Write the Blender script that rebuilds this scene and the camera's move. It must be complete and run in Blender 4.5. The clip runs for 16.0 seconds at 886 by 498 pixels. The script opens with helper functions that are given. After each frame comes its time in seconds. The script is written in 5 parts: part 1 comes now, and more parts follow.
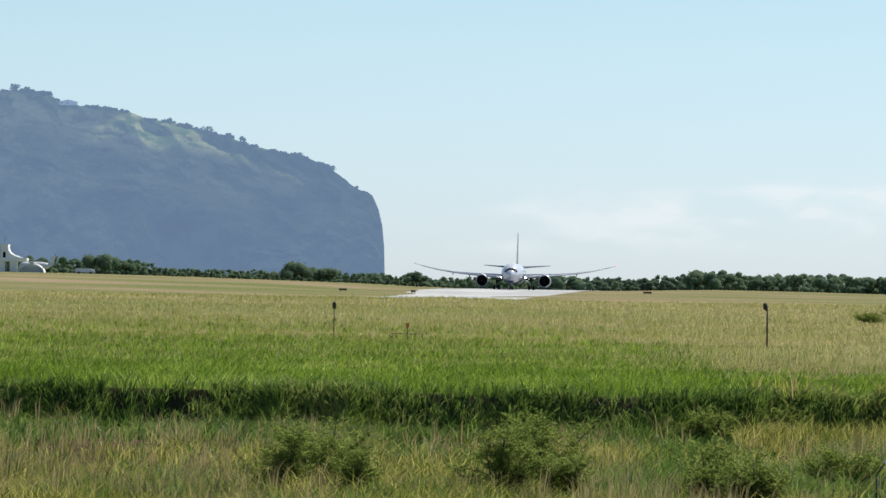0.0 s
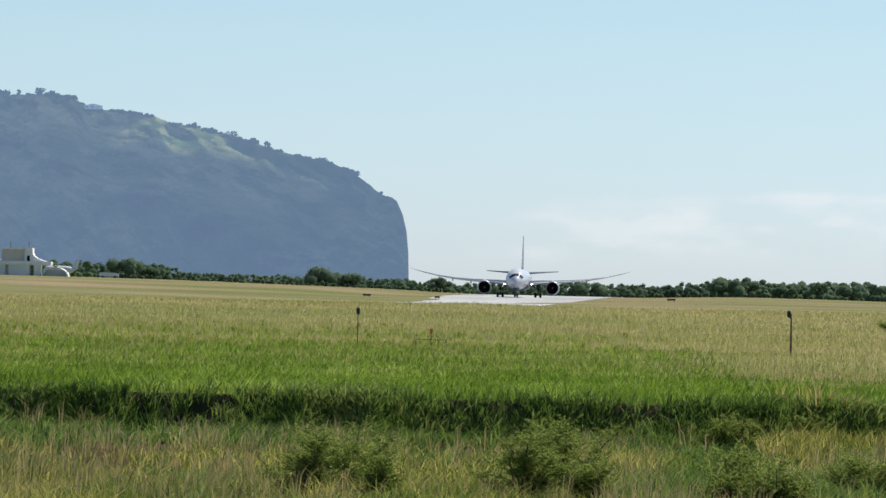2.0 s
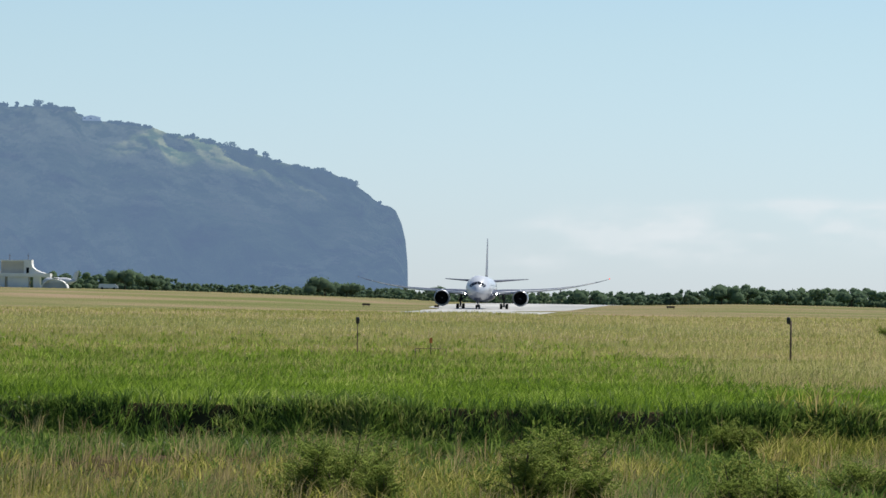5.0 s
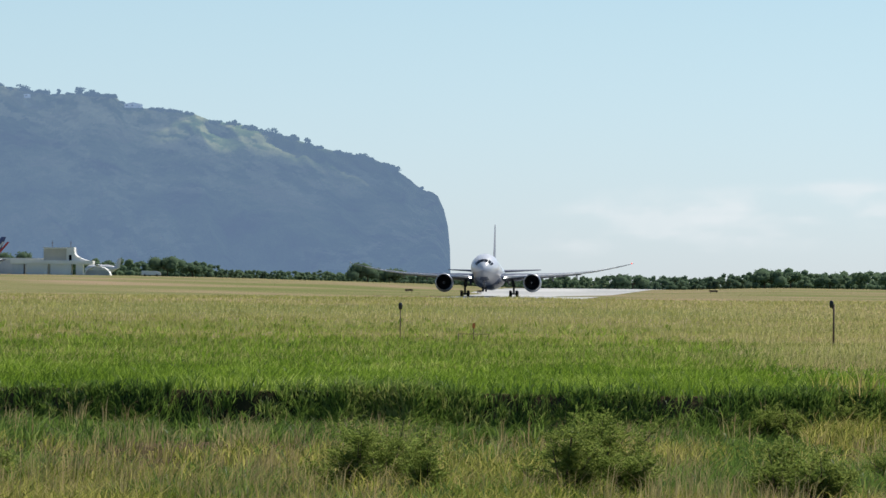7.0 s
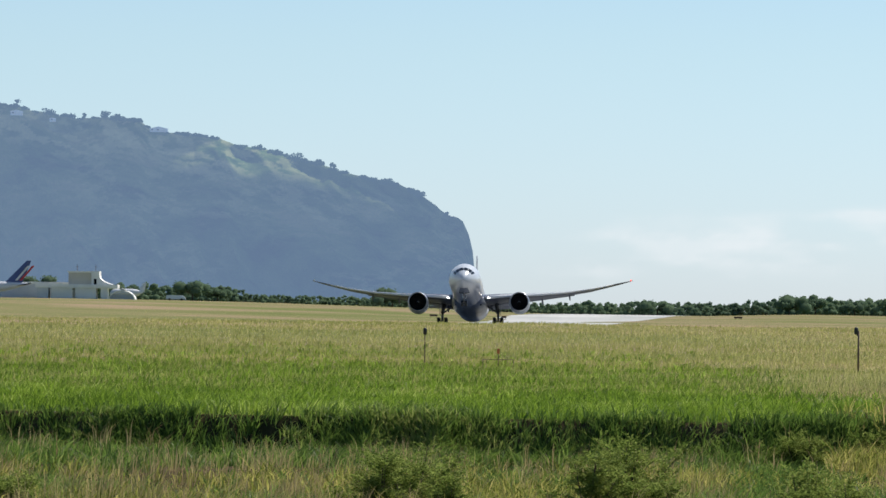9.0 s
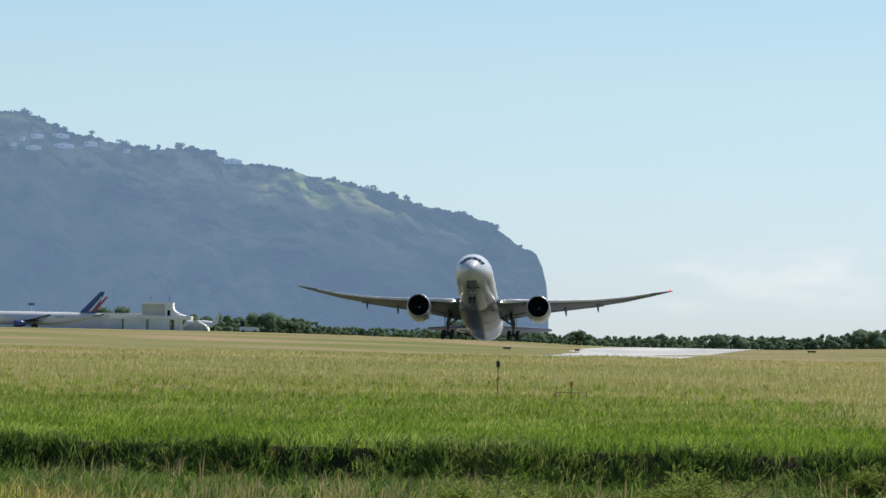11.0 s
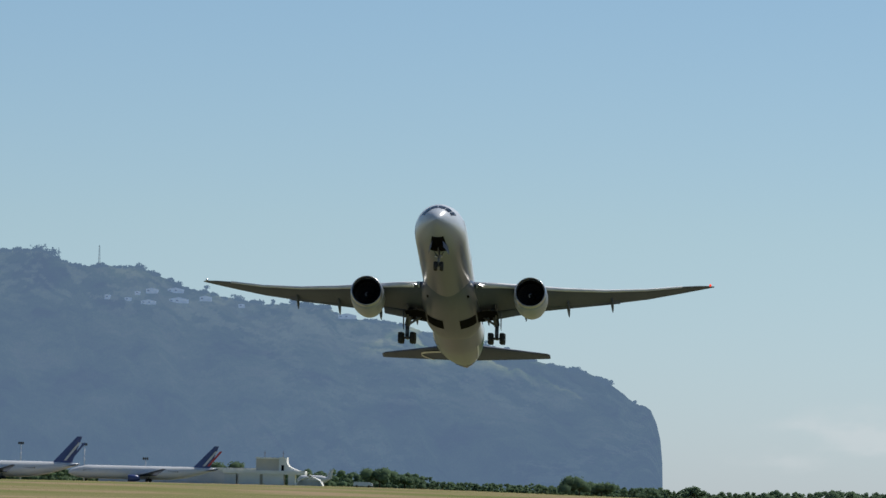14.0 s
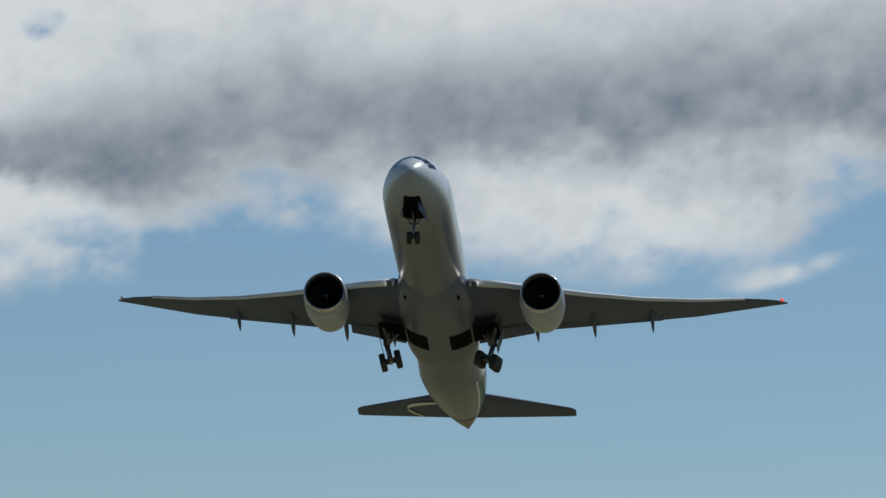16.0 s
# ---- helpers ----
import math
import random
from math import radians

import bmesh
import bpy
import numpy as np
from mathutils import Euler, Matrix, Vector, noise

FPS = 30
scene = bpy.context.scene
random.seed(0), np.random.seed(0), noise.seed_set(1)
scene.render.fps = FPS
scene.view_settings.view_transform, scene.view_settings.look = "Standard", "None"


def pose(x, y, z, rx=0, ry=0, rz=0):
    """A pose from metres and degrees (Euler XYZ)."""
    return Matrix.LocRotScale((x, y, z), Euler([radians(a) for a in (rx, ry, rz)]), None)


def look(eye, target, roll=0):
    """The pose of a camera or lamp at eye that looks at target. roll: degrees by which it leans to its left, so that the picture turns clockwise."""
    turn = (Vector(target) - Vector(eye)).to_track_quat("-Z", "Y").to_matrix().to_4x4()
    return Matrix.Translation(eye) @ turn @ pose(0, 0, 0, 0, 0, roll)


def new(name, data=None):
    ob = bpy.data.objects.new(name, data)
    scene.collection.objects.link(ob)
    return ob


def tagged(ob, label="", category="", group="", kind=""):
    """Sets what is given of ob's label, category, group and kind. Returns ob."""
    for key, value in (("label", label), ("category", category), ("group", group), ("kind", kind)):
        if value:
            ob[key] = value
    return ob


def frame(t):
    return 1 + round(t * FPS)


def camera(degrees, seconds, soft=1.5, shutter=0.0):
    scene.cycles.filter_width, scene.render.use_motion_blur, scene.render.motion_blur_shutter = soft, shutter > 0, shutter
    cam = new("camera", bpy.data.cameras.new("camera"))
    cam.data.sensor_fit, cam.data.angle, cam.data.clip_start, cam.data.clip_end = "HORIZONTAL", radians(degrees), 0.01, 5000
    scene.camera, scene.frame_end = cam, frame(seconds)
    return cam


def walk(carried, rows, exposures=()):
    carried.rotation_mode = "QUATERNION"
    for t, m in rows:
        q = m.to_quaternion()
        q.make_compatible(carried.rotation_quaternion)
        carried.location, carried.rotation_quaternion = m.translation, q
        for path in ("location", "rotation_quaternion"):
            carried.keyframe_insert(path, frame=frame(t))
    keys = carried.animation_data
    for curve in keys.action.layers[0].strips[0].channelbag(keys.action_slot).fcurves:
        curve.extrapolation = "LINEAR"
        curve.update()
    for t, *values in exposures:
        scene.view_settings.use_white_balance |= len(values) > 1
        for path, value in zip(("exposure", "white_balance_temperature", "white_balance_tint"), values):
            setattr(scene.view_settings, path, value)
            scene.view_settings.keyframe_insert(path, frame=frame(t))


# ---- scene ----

EYE = (0.0, 0.0, 3.0)
cam = camera(8.54, 16.0, soft=1.5)


def aim(yaw, pitch, roll):
    """The camera on its stand: yaw to the right, pitch up, roll turning the picture clockwise, in degrees."""
    return pose(*EYE, 90 + pitch, 0, -yaw) @ pose(0, 0, 0, 0, 0, roll)


PATH = [
    (0.0, 0.0, 0.3492, 1.0), (0.5, 0.1307, 0.3826, 1.117), (1.0, 0.1621, 0.351, 1.116),
    (1.5, -0.0233, 0.3721, 1.3137), (2.0, -0.2343, 0.4015, 1.2921), (2.5, -0.2533, 0.4005, 1.2657),
    (3.0, -0.2782, 0.4765, 0.8815), (3.2, -0.2957, 0.5079, 0.889), (5.3, -0.1994, 0.4778, 0.8723),
    (5.5, -0.0529, 0.4684, 0.731), (6.0, -0.0602, 0.4384, 0.5708), (6.5, -0.4808, 0.3193, 0.4379),
    (7.0, -0.6347, 0.3422, 0.5998), (7.5, -0.5964, 0.4276, 0.6931), (8.0, -0.6894, 0.4123, 0.8197),
    (8.5, -0.8086, 0.5081, 0.8301), (10.8, -1.4131, 0.7951, 1.0419), (11.0, -1.5931, 0.8878, 1.0616),
    (11.5, -1.8397, 1.0935, 0.9461), (12.0, -2.0186, 1.2195, 1.081), (12.5, -2.2456, 1.4995, 1.173),
    (13.0, -2.363, 1.7797, 1.4629), (13.5, -2.647, 1.9066, 1.2691), (14.0, -2.7268, 2.3666, 1.2318),
    (14.5, -2.8734, 3.0047, 1.2145), (15.0, -3.0679, 3.7081, 1.1), (15.5, -3.5397, 4.3954, 1.1),
    (16.0, -4.2589, 5.4348, 0.7972)]
walk(cam, [(t, aim(a, b, c)) for t, a, b, c in PATH],
     exposures=[(0.0, 0.0, 6500, 10), (1.5, -0.08, 6500, 10), (3.0, -0.05, 6500, 10), (5.5, -0.13, 6500, 10), (8.5, -0.03, 6500, 10), (11.0, -0.05, 6500, 10), (12.5, -0.27, 6490, 10), (13.5, -0.42, 6450, 9), (14.5, -0.50, 6400, 8), (16.0, -0.78, 6270, 6)])

# ---- light ----
SUN_AZ, SUN_EL = 42.0, 52.0
world = bpy.data.worlds.new("sky")
scene.world = world
world.use_nodes = True
wn, wl = world.node_tree.nodes, world.node_tree.links
sky = wn.new("ShaderNodeTexSky")
sky.sky_type = 'NISHITA'
sky.sun_disc = False
sky.sun_elevation, sky.sun_rotation = radians(SUN_EL), radians(SUN_AZ)
sky.altitude, sky.air_density, sky.dust_density, sky.ozone_density = 0.0, 0.6, 0.3, 4.0
wn["Background"].inputs["Strength"].default_value = 0.125
tone = wn.new("ShaderNodeMix")      # clear marine air: bluer and paler than the model's dry air
tone.data_type, tone.blend_type = 'RGBA', 'MULTIPLY'
tone.inputs["Factor"].default_value = 1.0
up, split, haze = wn.new("ShaderNodeTexCoord"), wn.new("ShaderNodeSeparateXYZ"), wn.new("ShaderNodeValToRGB")
wl.new(up.outputs["Generated"], split.inputs[0])
wl.new(split.outputs["Z"], haze.inputs["Fac"])
haze.color_ramp.elements[0].position, haze.color_ramp.elements[0].color = 0.0, (0.885, 0.90, 0.985, 1)
haze.color_ramp.elements[1].position, haze.color_ramp.elements[1].color = 0.11, (0.975, 1.02, 0.94, 1)
e = haze.color_ramp.elements.new(0.045)
e.color = (0.985, 0.98, 0.895, 1)
wl.new(haze.outputs["Color"], tone.inputs["B"])
wl.new(sky.outputs["Color"], tone.inputs["A"])
wl.new(tone.outputs["Result"], wn["Background"].inputs["Color"])

sun = new("sun", bpy.data.lights.new("sun", 'SUN'))
sun.data.energy, sun.data.angle, sun.data.color = 5.3, radians(0.53), (1.0, 0.95, 0.86)
sun.matrix_world = look((0, 0, 100), (-100 * math.sin(radians(SUN_AZ)) * math.cos(radians(SUN_EL)),
                                      -100 * math.cos(radians(SUN_AZ)) * math.cos(radians(SUN_EL)),
                                      100 - 100 * math.sin(radians(SUN_EL))))


# ---- materials ----
def nodes_of(name):
    m = bpy.data.materials.new(name)
    m.use_nodes = True
    return m, m.node_tree.nodes, m.node_tree.links


def rough_paint(name, colours, scale, rough=0.6, metal=0.0, bump=0.2, fine=12.0, spec=0.5, detail=6.0, stretch=(1, 1, 1), deep=1.0, top=0.86):
    """A surface whose colour wanders between the given ones at one scale, with finer grain and relief."""
    m, n, l = nodes_of(name)
    b = n["Principled BSDF"]
    b.inputs["Roughness"].default_value, b.inputs["Metallic"].default_value = rough, metal
    b.inputs["Specular IOR Level"].default_value = spec
    tc, mp = n.new("ShaderNodeTexCoord"), n.new("ShaderNodeMapping")
    mp.inputs["Scale"].default_value = stretch
    l.new(tc.outputs["Object"], mp.inputs["Vector"])
    big, small = n.new("ShaderNodeTexNoise"), n.new("ShaderNodeTexNoise")
    big.inputs["Scale"].default_value, big.inputs["Detail"].default_value = scale, detail
    small.inputs["Scale"].default_value, small.inputs["Detail"].default_value = scale * fine, 4
    for q in (big, small):
        l.new(mp.outputs["Vector"], q.inputs["Vector"])
    add = n.new("ShaderNodeMath")
    add.operation = 'MULTIPLY_ADD'
    l.new(small.outputs["Fac"], add.inputs[0])
    add.inputs[1].default_value = 0.35
    l.new(big.outputs["Fac"], add.inputs[2])
    ramp = n.new("ShaderNodeValToRGB")
    lo, hi = 0.48, top
    while len(ramp.color_ramp.elements) < len(colours):
        ramp.color_ramp.elements.new(0.5)
    for k, (e, c) in enumerate(zip(ramp.color_ramp.elements, colours)):
        e.position, e.color = lo + (hi - lo) * k / max(1, len(colours) - 1), (*c, 1)
    l.new(add.outputs[0], ramp.inputs["Fac"])
    l.new(ramp.outputs["Color"], b.inputs["Base Color"])
    if bump:
        bp = n.new("ShaderNodeBump")
        bp.inputs["Strength"].default_value, bp.inputs["Distance"].default_value = bump, deep
        l.new(add.outputs[0], bp.inputs["Height"])
        l.new(bp.outputs["Normal"], b.inputs["Normal"])
    return m


def leafy(name, colours, through_light=0.5, patch=0.08, vary=0.55, gloss=0.0):
    """Leaves and blades: each differs from the next, in patches too; light shines through them."""
    m, n, l = nodes_of(name)
    n.remove(n["Principled BSDF"])
    out = n["Material Output"]
    geo, tc, noi = n.new("ShaderNodeNewGeometry"), n.new("ShaderNodeTexCoord"), n.new("ShaderNodeTexNoise")
    noi.inputs["Scale"].default_value, noi.inputs["Detail"].default_value = patch, 5
    l.new(tc.outputs["Object"], noi.inputs["Vector"])
    mix = n.new("ShaderNodeMath")
    mix.operation = 'MULTIPLY_ADD'
    l.new(geo.outputs["Random Per Island"], mix.inputs[0])
    mix.inputs[1].default_value = vary
    sub = n.new("ShaderNodeMath")
    sub.operation = 'MULTIPLY_ADD'
    l.new(noi.outputs["Fac"], sub.inputs[0])
    sub.inputs[1].default_value, sub.inputs[2].default_value = 1.6, -0.30 - vary / 2
    l.new(sub.outputs[0], mix.inputs[2])
    ramp = n.new("ShaderNodeValToRGB")
    while len(ramp.color_ramp.elements) < len(colours):
        ramp.color_ramp.elements.new(0.5)
    for k, (e, c) in enumerate(zip(ramp.color_ramp.elements, colours)):
        e.position, e.color = k / max(1, len(colours) - 1), (*c, 1)
    l.new(mix.outputs[0], ramp.inputs["Fac"])
    d, t, g = n.new("ShaderNodeBsdfDiffuse"), n.new("ShaderNodeBsdfTranslucent"), n.new("ShaderNodeMixShader")
    l.new(ramp.outputs["Color"], d.inputs["Color"])
    l.new(ramp.outputs["Color"], t.inputs["Color"])
    g.inputs["Fac"].default_value = through_light
    l.new(d.outputs[0], g.inputs[1])
    l.new(t.outputs[0], g.inputs[2])
    l.new(g.outputs[0], out.inputs["Surface"])
    if gloss:
        wax, coat = n.new("ShaderNodeBsdfGlossy"), n.new("ShaderNodeMixShader")
        wax.inputs["Roughness"].default_value, coat.inputs["Fac"].default_value = 0.42, gloss
        l.new(g.outputs[0], coat.inputs[1])
        l.new(wax.outputs[0], coat.inputs[2])
        l.new(coat.outputs[0], out.inputs["Surface"])
    return m


def glow(name, colour, strength):
    m, n, l = nodes_of(name)
    b = n["Principled BSDF"]
    b.inputs["Base Color"].default_value = (*colour, 1)
    b.inputs["Emission Color"].default_value = (*colour, 1)
    b.inputs["Emission Strength"].default_value = strength
    return m


M_SOIL = rough_paint("field_soil", [(0.035, 0.035, 0.016), (0.075, 0.062, 0.033), (0.11, 0.082, 0.052)], 0.12, 0.95, bump=0.3, fine=40, spec=0.0)
M_SWARD = rough_paint("meadow_litter", [(0.06, 0.09, 0.02), (0.10, 0.14, 0.03), (0.16, 0.17, 0.05)], 0.15, 0.95, bump=0.2, fine=30, spec=0.0)
M_THATCH = rough_paint("field_thatch", [(0.155, 0.18, 0.07), (0.215, 0.205, 0.10), (0.325, 0.245, 0.165)], 0.012, 0.95, bump=0.2, fine=30, spec=0.0)
# Pale streaks on the runway paint the sky's reflection in a heat mirage.
M_MIRAGE = rough_paint("mirage_concrete", [(0.26, 0.27, 0.25), (0.62, 0.60, 0.56)], 0.03, 0.5, bump=0.05, fine=30, stretch=(1.0, 0.15, 1), spec=0.3)
M_GREEN = leafy("green_grass", [(0.07, 0.125, 0.014), (0.135, 0.22, 0.022), (0.22, 0.325, 0.036), (0.48, 0.55, 0.15)], 0.6, 0.15, 0.55, gloss=0.018)
M_OLIVE = leafy("olive_grass", [(0.19, 0.235, 0.055), (0.28, 0.30, 0.085), (0.38, 0.37, 0.13), (0.48, 0.43, 0.18)], 0.62, 0.03, 0.07)
M_BROWN = leafy("brown_grass", [(0.46, 0.38, 0.19), (0.54, 0.41, 0.22), (0.56, 0.39, 0.24)], 0.5, 0.05, 0.2)
M_MOWN = leafy("mown_grass", [(0.32, 0.33, 0.14), (0.42, 0.39, 0.17), (0.52, 0.44, 0.23), (0.55, 0.43, 0.27)], 0.5, 0.012, 0.1)
M_STRAW = leafy("dry_grass", [(0.44, 0.42, 0.17), (0.53, 0.47, 0.21), (0.58, 0.49, 0.25), (0.55, 0.43, 0.26)], 0.62, 0.03, 0.07)
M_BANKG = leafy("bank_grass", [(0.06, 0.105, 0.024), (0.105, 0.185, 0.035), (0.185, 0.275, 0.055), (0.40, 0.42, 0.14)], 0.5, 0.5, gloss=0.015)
M_RUSH = leafy("near_weeds", [(0.08, 0.125, 0.02), (0.20, 0.225, 0.04), (0.47, 0.43, 0.12), (0.38, 0.29, 0.145)], 0.6, 0.3)
M_SEED = leafy("seed_stems", [(0.28, 0.20, 0.10), (0.42, 0.33, 0.16), (0.50, 0.43, 0.20)], 0.5, 0.2)
M_SHRUB = leafy("shrub_leaves", [(0.11, 0.16, 0.032), (0.195, 0.25, 0.058), (0.35, 0.385, 0.115)], 0.62, 0.9)
M_TREE = leafy("tree_leaves", [(0.115, 0.175, 0.115), (0.15, 0.22, 0.135), (0.20, 0.27, 0.15)], 0.5, 0.02, 0.25)
M_BARK = rough_paint("bark", [(0.08, 0.06, 0.04), (0.16, 0.12, 0.08)], 3.0, 0.9, bump=0.6)
M_WHITE = rough_paint("white_paint", [(0.60, 0.62, 0.65), (0.68, 0.69, 0.72)], 0.15, 0.28, bump=0.0)
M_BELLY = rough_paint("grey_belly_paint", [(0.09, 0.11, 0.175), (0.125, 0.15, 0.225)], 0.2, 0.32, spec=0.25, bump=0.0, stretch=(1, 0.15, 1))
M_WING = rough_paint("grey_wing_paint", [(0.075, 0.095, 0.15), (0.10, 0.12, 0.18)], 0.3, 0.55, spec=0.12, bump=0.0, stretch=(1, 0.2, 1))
M_SLAT = rough_paint("slat_paint", [(0.58, 0.61, 0.66), (0.68, 0.70, 0.74)], 0.8, 0.55, bump=0.0, spec=0.3)
M_NACELLE = rough_paint("nacelle_paint", [(0.31, 0.36, 0.45), (0.37, 0.42, 0.51)], 0.3, 0.3, bump=0.0)
M_METAL = rough_paint("bare_metal", [(0.50, 0.50, 0.52), (0.62, 0.62, 0.63)], 0.8, 0.36, metal=1.0, bump=0.0)
# Near-black; on the wheel wells it paints the shade of a hollow.
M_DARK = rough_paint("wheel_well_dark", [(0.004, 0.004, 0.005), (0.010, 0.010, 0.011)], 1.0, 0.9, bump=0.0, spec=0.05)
M_TYRE = rough_paint("tyre_rubber", [(0.012, 0.012, 0.013), (0.03, 0.03, 0.03)], 2.0, 0.8, bump=0.1)
M_STRUT = rough_paint("gear_steel", [(0.12, 0.12, 0.13), (0.22, 0.22, 0.23)], 1.5, 0.4, metal=0.5, bump=0.05)
M_FAN = rough_paint("fan_blade", [(0.02, 0.02, 0.022), (0.05, 0.05, 0.055)], 2.0, 0.35, metal=0.6, bump=0.0)
M_GLASS = rough_paint("cockpit_glass", [(0.008, 0.009, 0.011), (0.016, 0.018, 0.02)], 1.0, 0.06, bump=0.0)
M_BLUE = rough_paint("blue_tail_paint", [(0.045, 0.07, 0.20), (0.065, 0.095, 0.26)], 0.3, 0.3, bump=0.0)
M_FIN = rough_paint("grey_blue_fin_paint", [(0.20, 0.23, 0.29), (0.26, 0.29, 0.34)], 0.3, 0.6, bump=0.0, spec=0.2)
M_RED = rough_paint("red_tail_paint", [(0.45, 0.03, 0.03), (0.55, 0.05, 0.04)], 0.3, 0.3, bump=0.0)
M_TEAL = rough_paint("teal_tail_paint", [(0.03, 0.12, 0.13), (0.05, 0.18, 0.16)], 0.3, 0.3, bump=0.0)
M_PURPLE = rough_paint("purple_tail_paint", [(0.05, 0.02, 0.08), (0.10, 0.035, 0.09)], 0.3, 0.3, bump=0.0)
M_LAMP = glow("landing_lamp", (1.0, 0.92, 0.84), 22.0)
M_REDLAMP = glow("red_lamp", (1.0, 0.08, 0.04), 1.2)
M_WALL = rough_paint("white_render", [(0.78, 0.77, 0.74), (0.88, 0.87, 0.84)], 0.2, 0.8, bump=0.1)
M_GREYWALL = rough_paint("grey_wall", [(0.56, 0.59, 0.63), (0.70, 0.72, 0.75)], 0.2, 0.8, bump=0.1)
M_OCHRE = rough_paint("ochre_wall", [(0.54, 0.50, 0.43), (0.64, 0.59, 0.51)], 0.2, 0.8, bump=0.1)
M_BLACK = rough_paint("black_enamel", [(0.012, 0.012, 0.012), (0.03, 0.03, 0.028)], 4.0, 0.5, bump=0.1)
M_ORANGE = rough_paint("orange_paint", [(0.42, 0.12, 0.03), (0.55, 0.18, 0.05)], 4.0, 0.6, bump=0.1)
M_RUST = rough_paint("rusty_steel", [(0.07, 0.05, 0.04), (0.16, 0.10, 0.07)], 6.0, 0.7, bump=0.3)


def haze_glow(m, colour):
    """Paints some nine kilometres of sea haze into a backdrop's material as even emission."""
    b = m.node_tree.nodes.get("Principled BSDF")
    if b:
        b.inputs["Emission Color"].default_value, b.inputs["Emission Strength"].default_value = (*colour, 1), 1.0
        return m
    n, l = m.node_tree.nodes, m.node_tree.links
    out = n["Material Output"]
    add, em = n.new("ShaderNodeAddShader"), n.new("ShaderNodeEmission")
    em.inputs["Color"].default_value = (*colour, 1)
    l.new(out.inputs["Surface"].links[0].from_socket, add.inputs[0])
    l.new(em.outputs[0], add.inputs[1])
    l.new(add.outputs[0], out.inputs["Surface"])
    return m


def second_colour(m, colour):
    """A second colour where the mesh's own "bare" layer says so: cleared ground, painted shade under the hull."""
    n, l = m.node_tree.nodes, m.node_tree.links
    b = n["Principled BSDF"]
    at, mx = n.new("ShaderNodeAttribute"), n.new("ShaderNodeMix")
    at.attribute_name = "bare"
    mx.data_type = 'RGBA'
    l.new(at.outputs["Fac"], mx.inputs["Factor"])
    l.new(b.inputs["Base Color"].links[0].from_socket, mx.inputs["A"])
    mx.inputs["B"].default_value = (*colour, 1)
    l.new(mx.outputs["Result"], b.inputs["Base Color"])


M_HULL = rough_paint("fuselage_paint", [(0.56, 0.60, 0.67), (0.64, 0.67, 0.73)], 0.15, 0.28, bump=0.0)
# Dark blue-grey for the shade painted under the hull.
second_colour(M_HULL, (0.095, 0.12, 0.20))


# ---- small tools ----
def vnoise(x, y, seed=0):
    """Smooth value noise on arrays, 0 to 1."""
    x, y = np.asarray(x, float), np.asarray(y, float)
    xi, yi = np.floor(x).astype(np.int64), np.floor(y).astype(np.int64)
    fx, fy = x - xi, y - yi
    fx, fy = fx * fx * (3 - 2 * fx), fy * fy * (3 - 2 * fy)

    def cell(a, b):
        h = (a * 374761393 + b * 668265263 + seed * 974711) & 0x7fffffff
        h = ((h ^ (h >> 13)) * 1274126177) & 0x7fffffff
        return ((h ^ (h >> 16)) & 0xffff) / 65535.0
    return ((cell(xi, yi) * (1 - fx) + cell(xi + 1, yi) * fx) * (1 - fy)
            + (cell(xi, yi + 1) * (1 - fx) + cell(xi + 1, yi + 1) * fx) * fy)


def fbm(x, y, seed=0, octaves=5, gain=0.5):
    total, amp, norm = 0.0, 1.0, 0.0
    for k in range(octaves):
        total = total + amp * vnoise(x * 2 ** k, y * 2 ** k, seed + k * 17)
        norm += amp
        amp *= gain
    return total / norm


def smooth(a, b, v):
    v = np.clip((np.asarray(v, float) - a) / (b - a), 0, 1)
    return v * v * (3 - 2 * v)


def mesh_of(name, verts, faces, material, smooth_faces=True):
    me = bpy.data.meshes.new(name)
    me.from_pydata(verts if isinstance(verts, list) else verts.tolist(), [], faces if isinstance(faces, list) else faces.tolist())
    me.materials.append(material)
    if smooth_faces:
        me.polygons.foreach_set("use_smooth", [True] * len(me.polygons))
    me.update()
    return me


def soft_normals(me, normals):
    """Lets small leaves and blades take the light as the whole crown or sward does."""
    n = normals / np.maximum(1e-6, np.linalg.norm(normals, axis=1))[:, None]
    me.attributes.new("custom_normal", 'FLOAT_VECTOR', 'POINT').data.foreach_set("vector", n.astype(np.float32).ravel())


def part(name, bm, material, parent, label="", smooth_faces=True):
    """Links a bmesh as one mesh object under a thing or a part."""
    me = bpy.data.meshes.new(name)
    bmesh.ops.recalc_face_normals(bm, faces=bm.faces[:])
    bm.to_mesh(me)
    bm.free()
    me.materials.append(material)
    if smooth_faces:
        me.polygons.foreach_set("use_smooth", [True] * len(me.polygons))
    ob = new(name, me)
    ob.parent = parent
    if label:
        tagged(ob, label)
    return ob


def loft(bm, rings, caps=True, closed=True):
    """Skins a list of rings of points."""
    made = [[bm.verts.new(p) for p in ring] for ring in rings]
    for a, b in zip(made, made[1:]):
        n = len(a)
        for i in range(n if closed else n - 1):
            j = (i + 1) % n
            bm.faces.new((a[i], a[j], b[j], b[i]))
    if caps and closed:
        bm.faces.new(made[0][::-1])
        bm.faces.new(made[-1])
    return bm


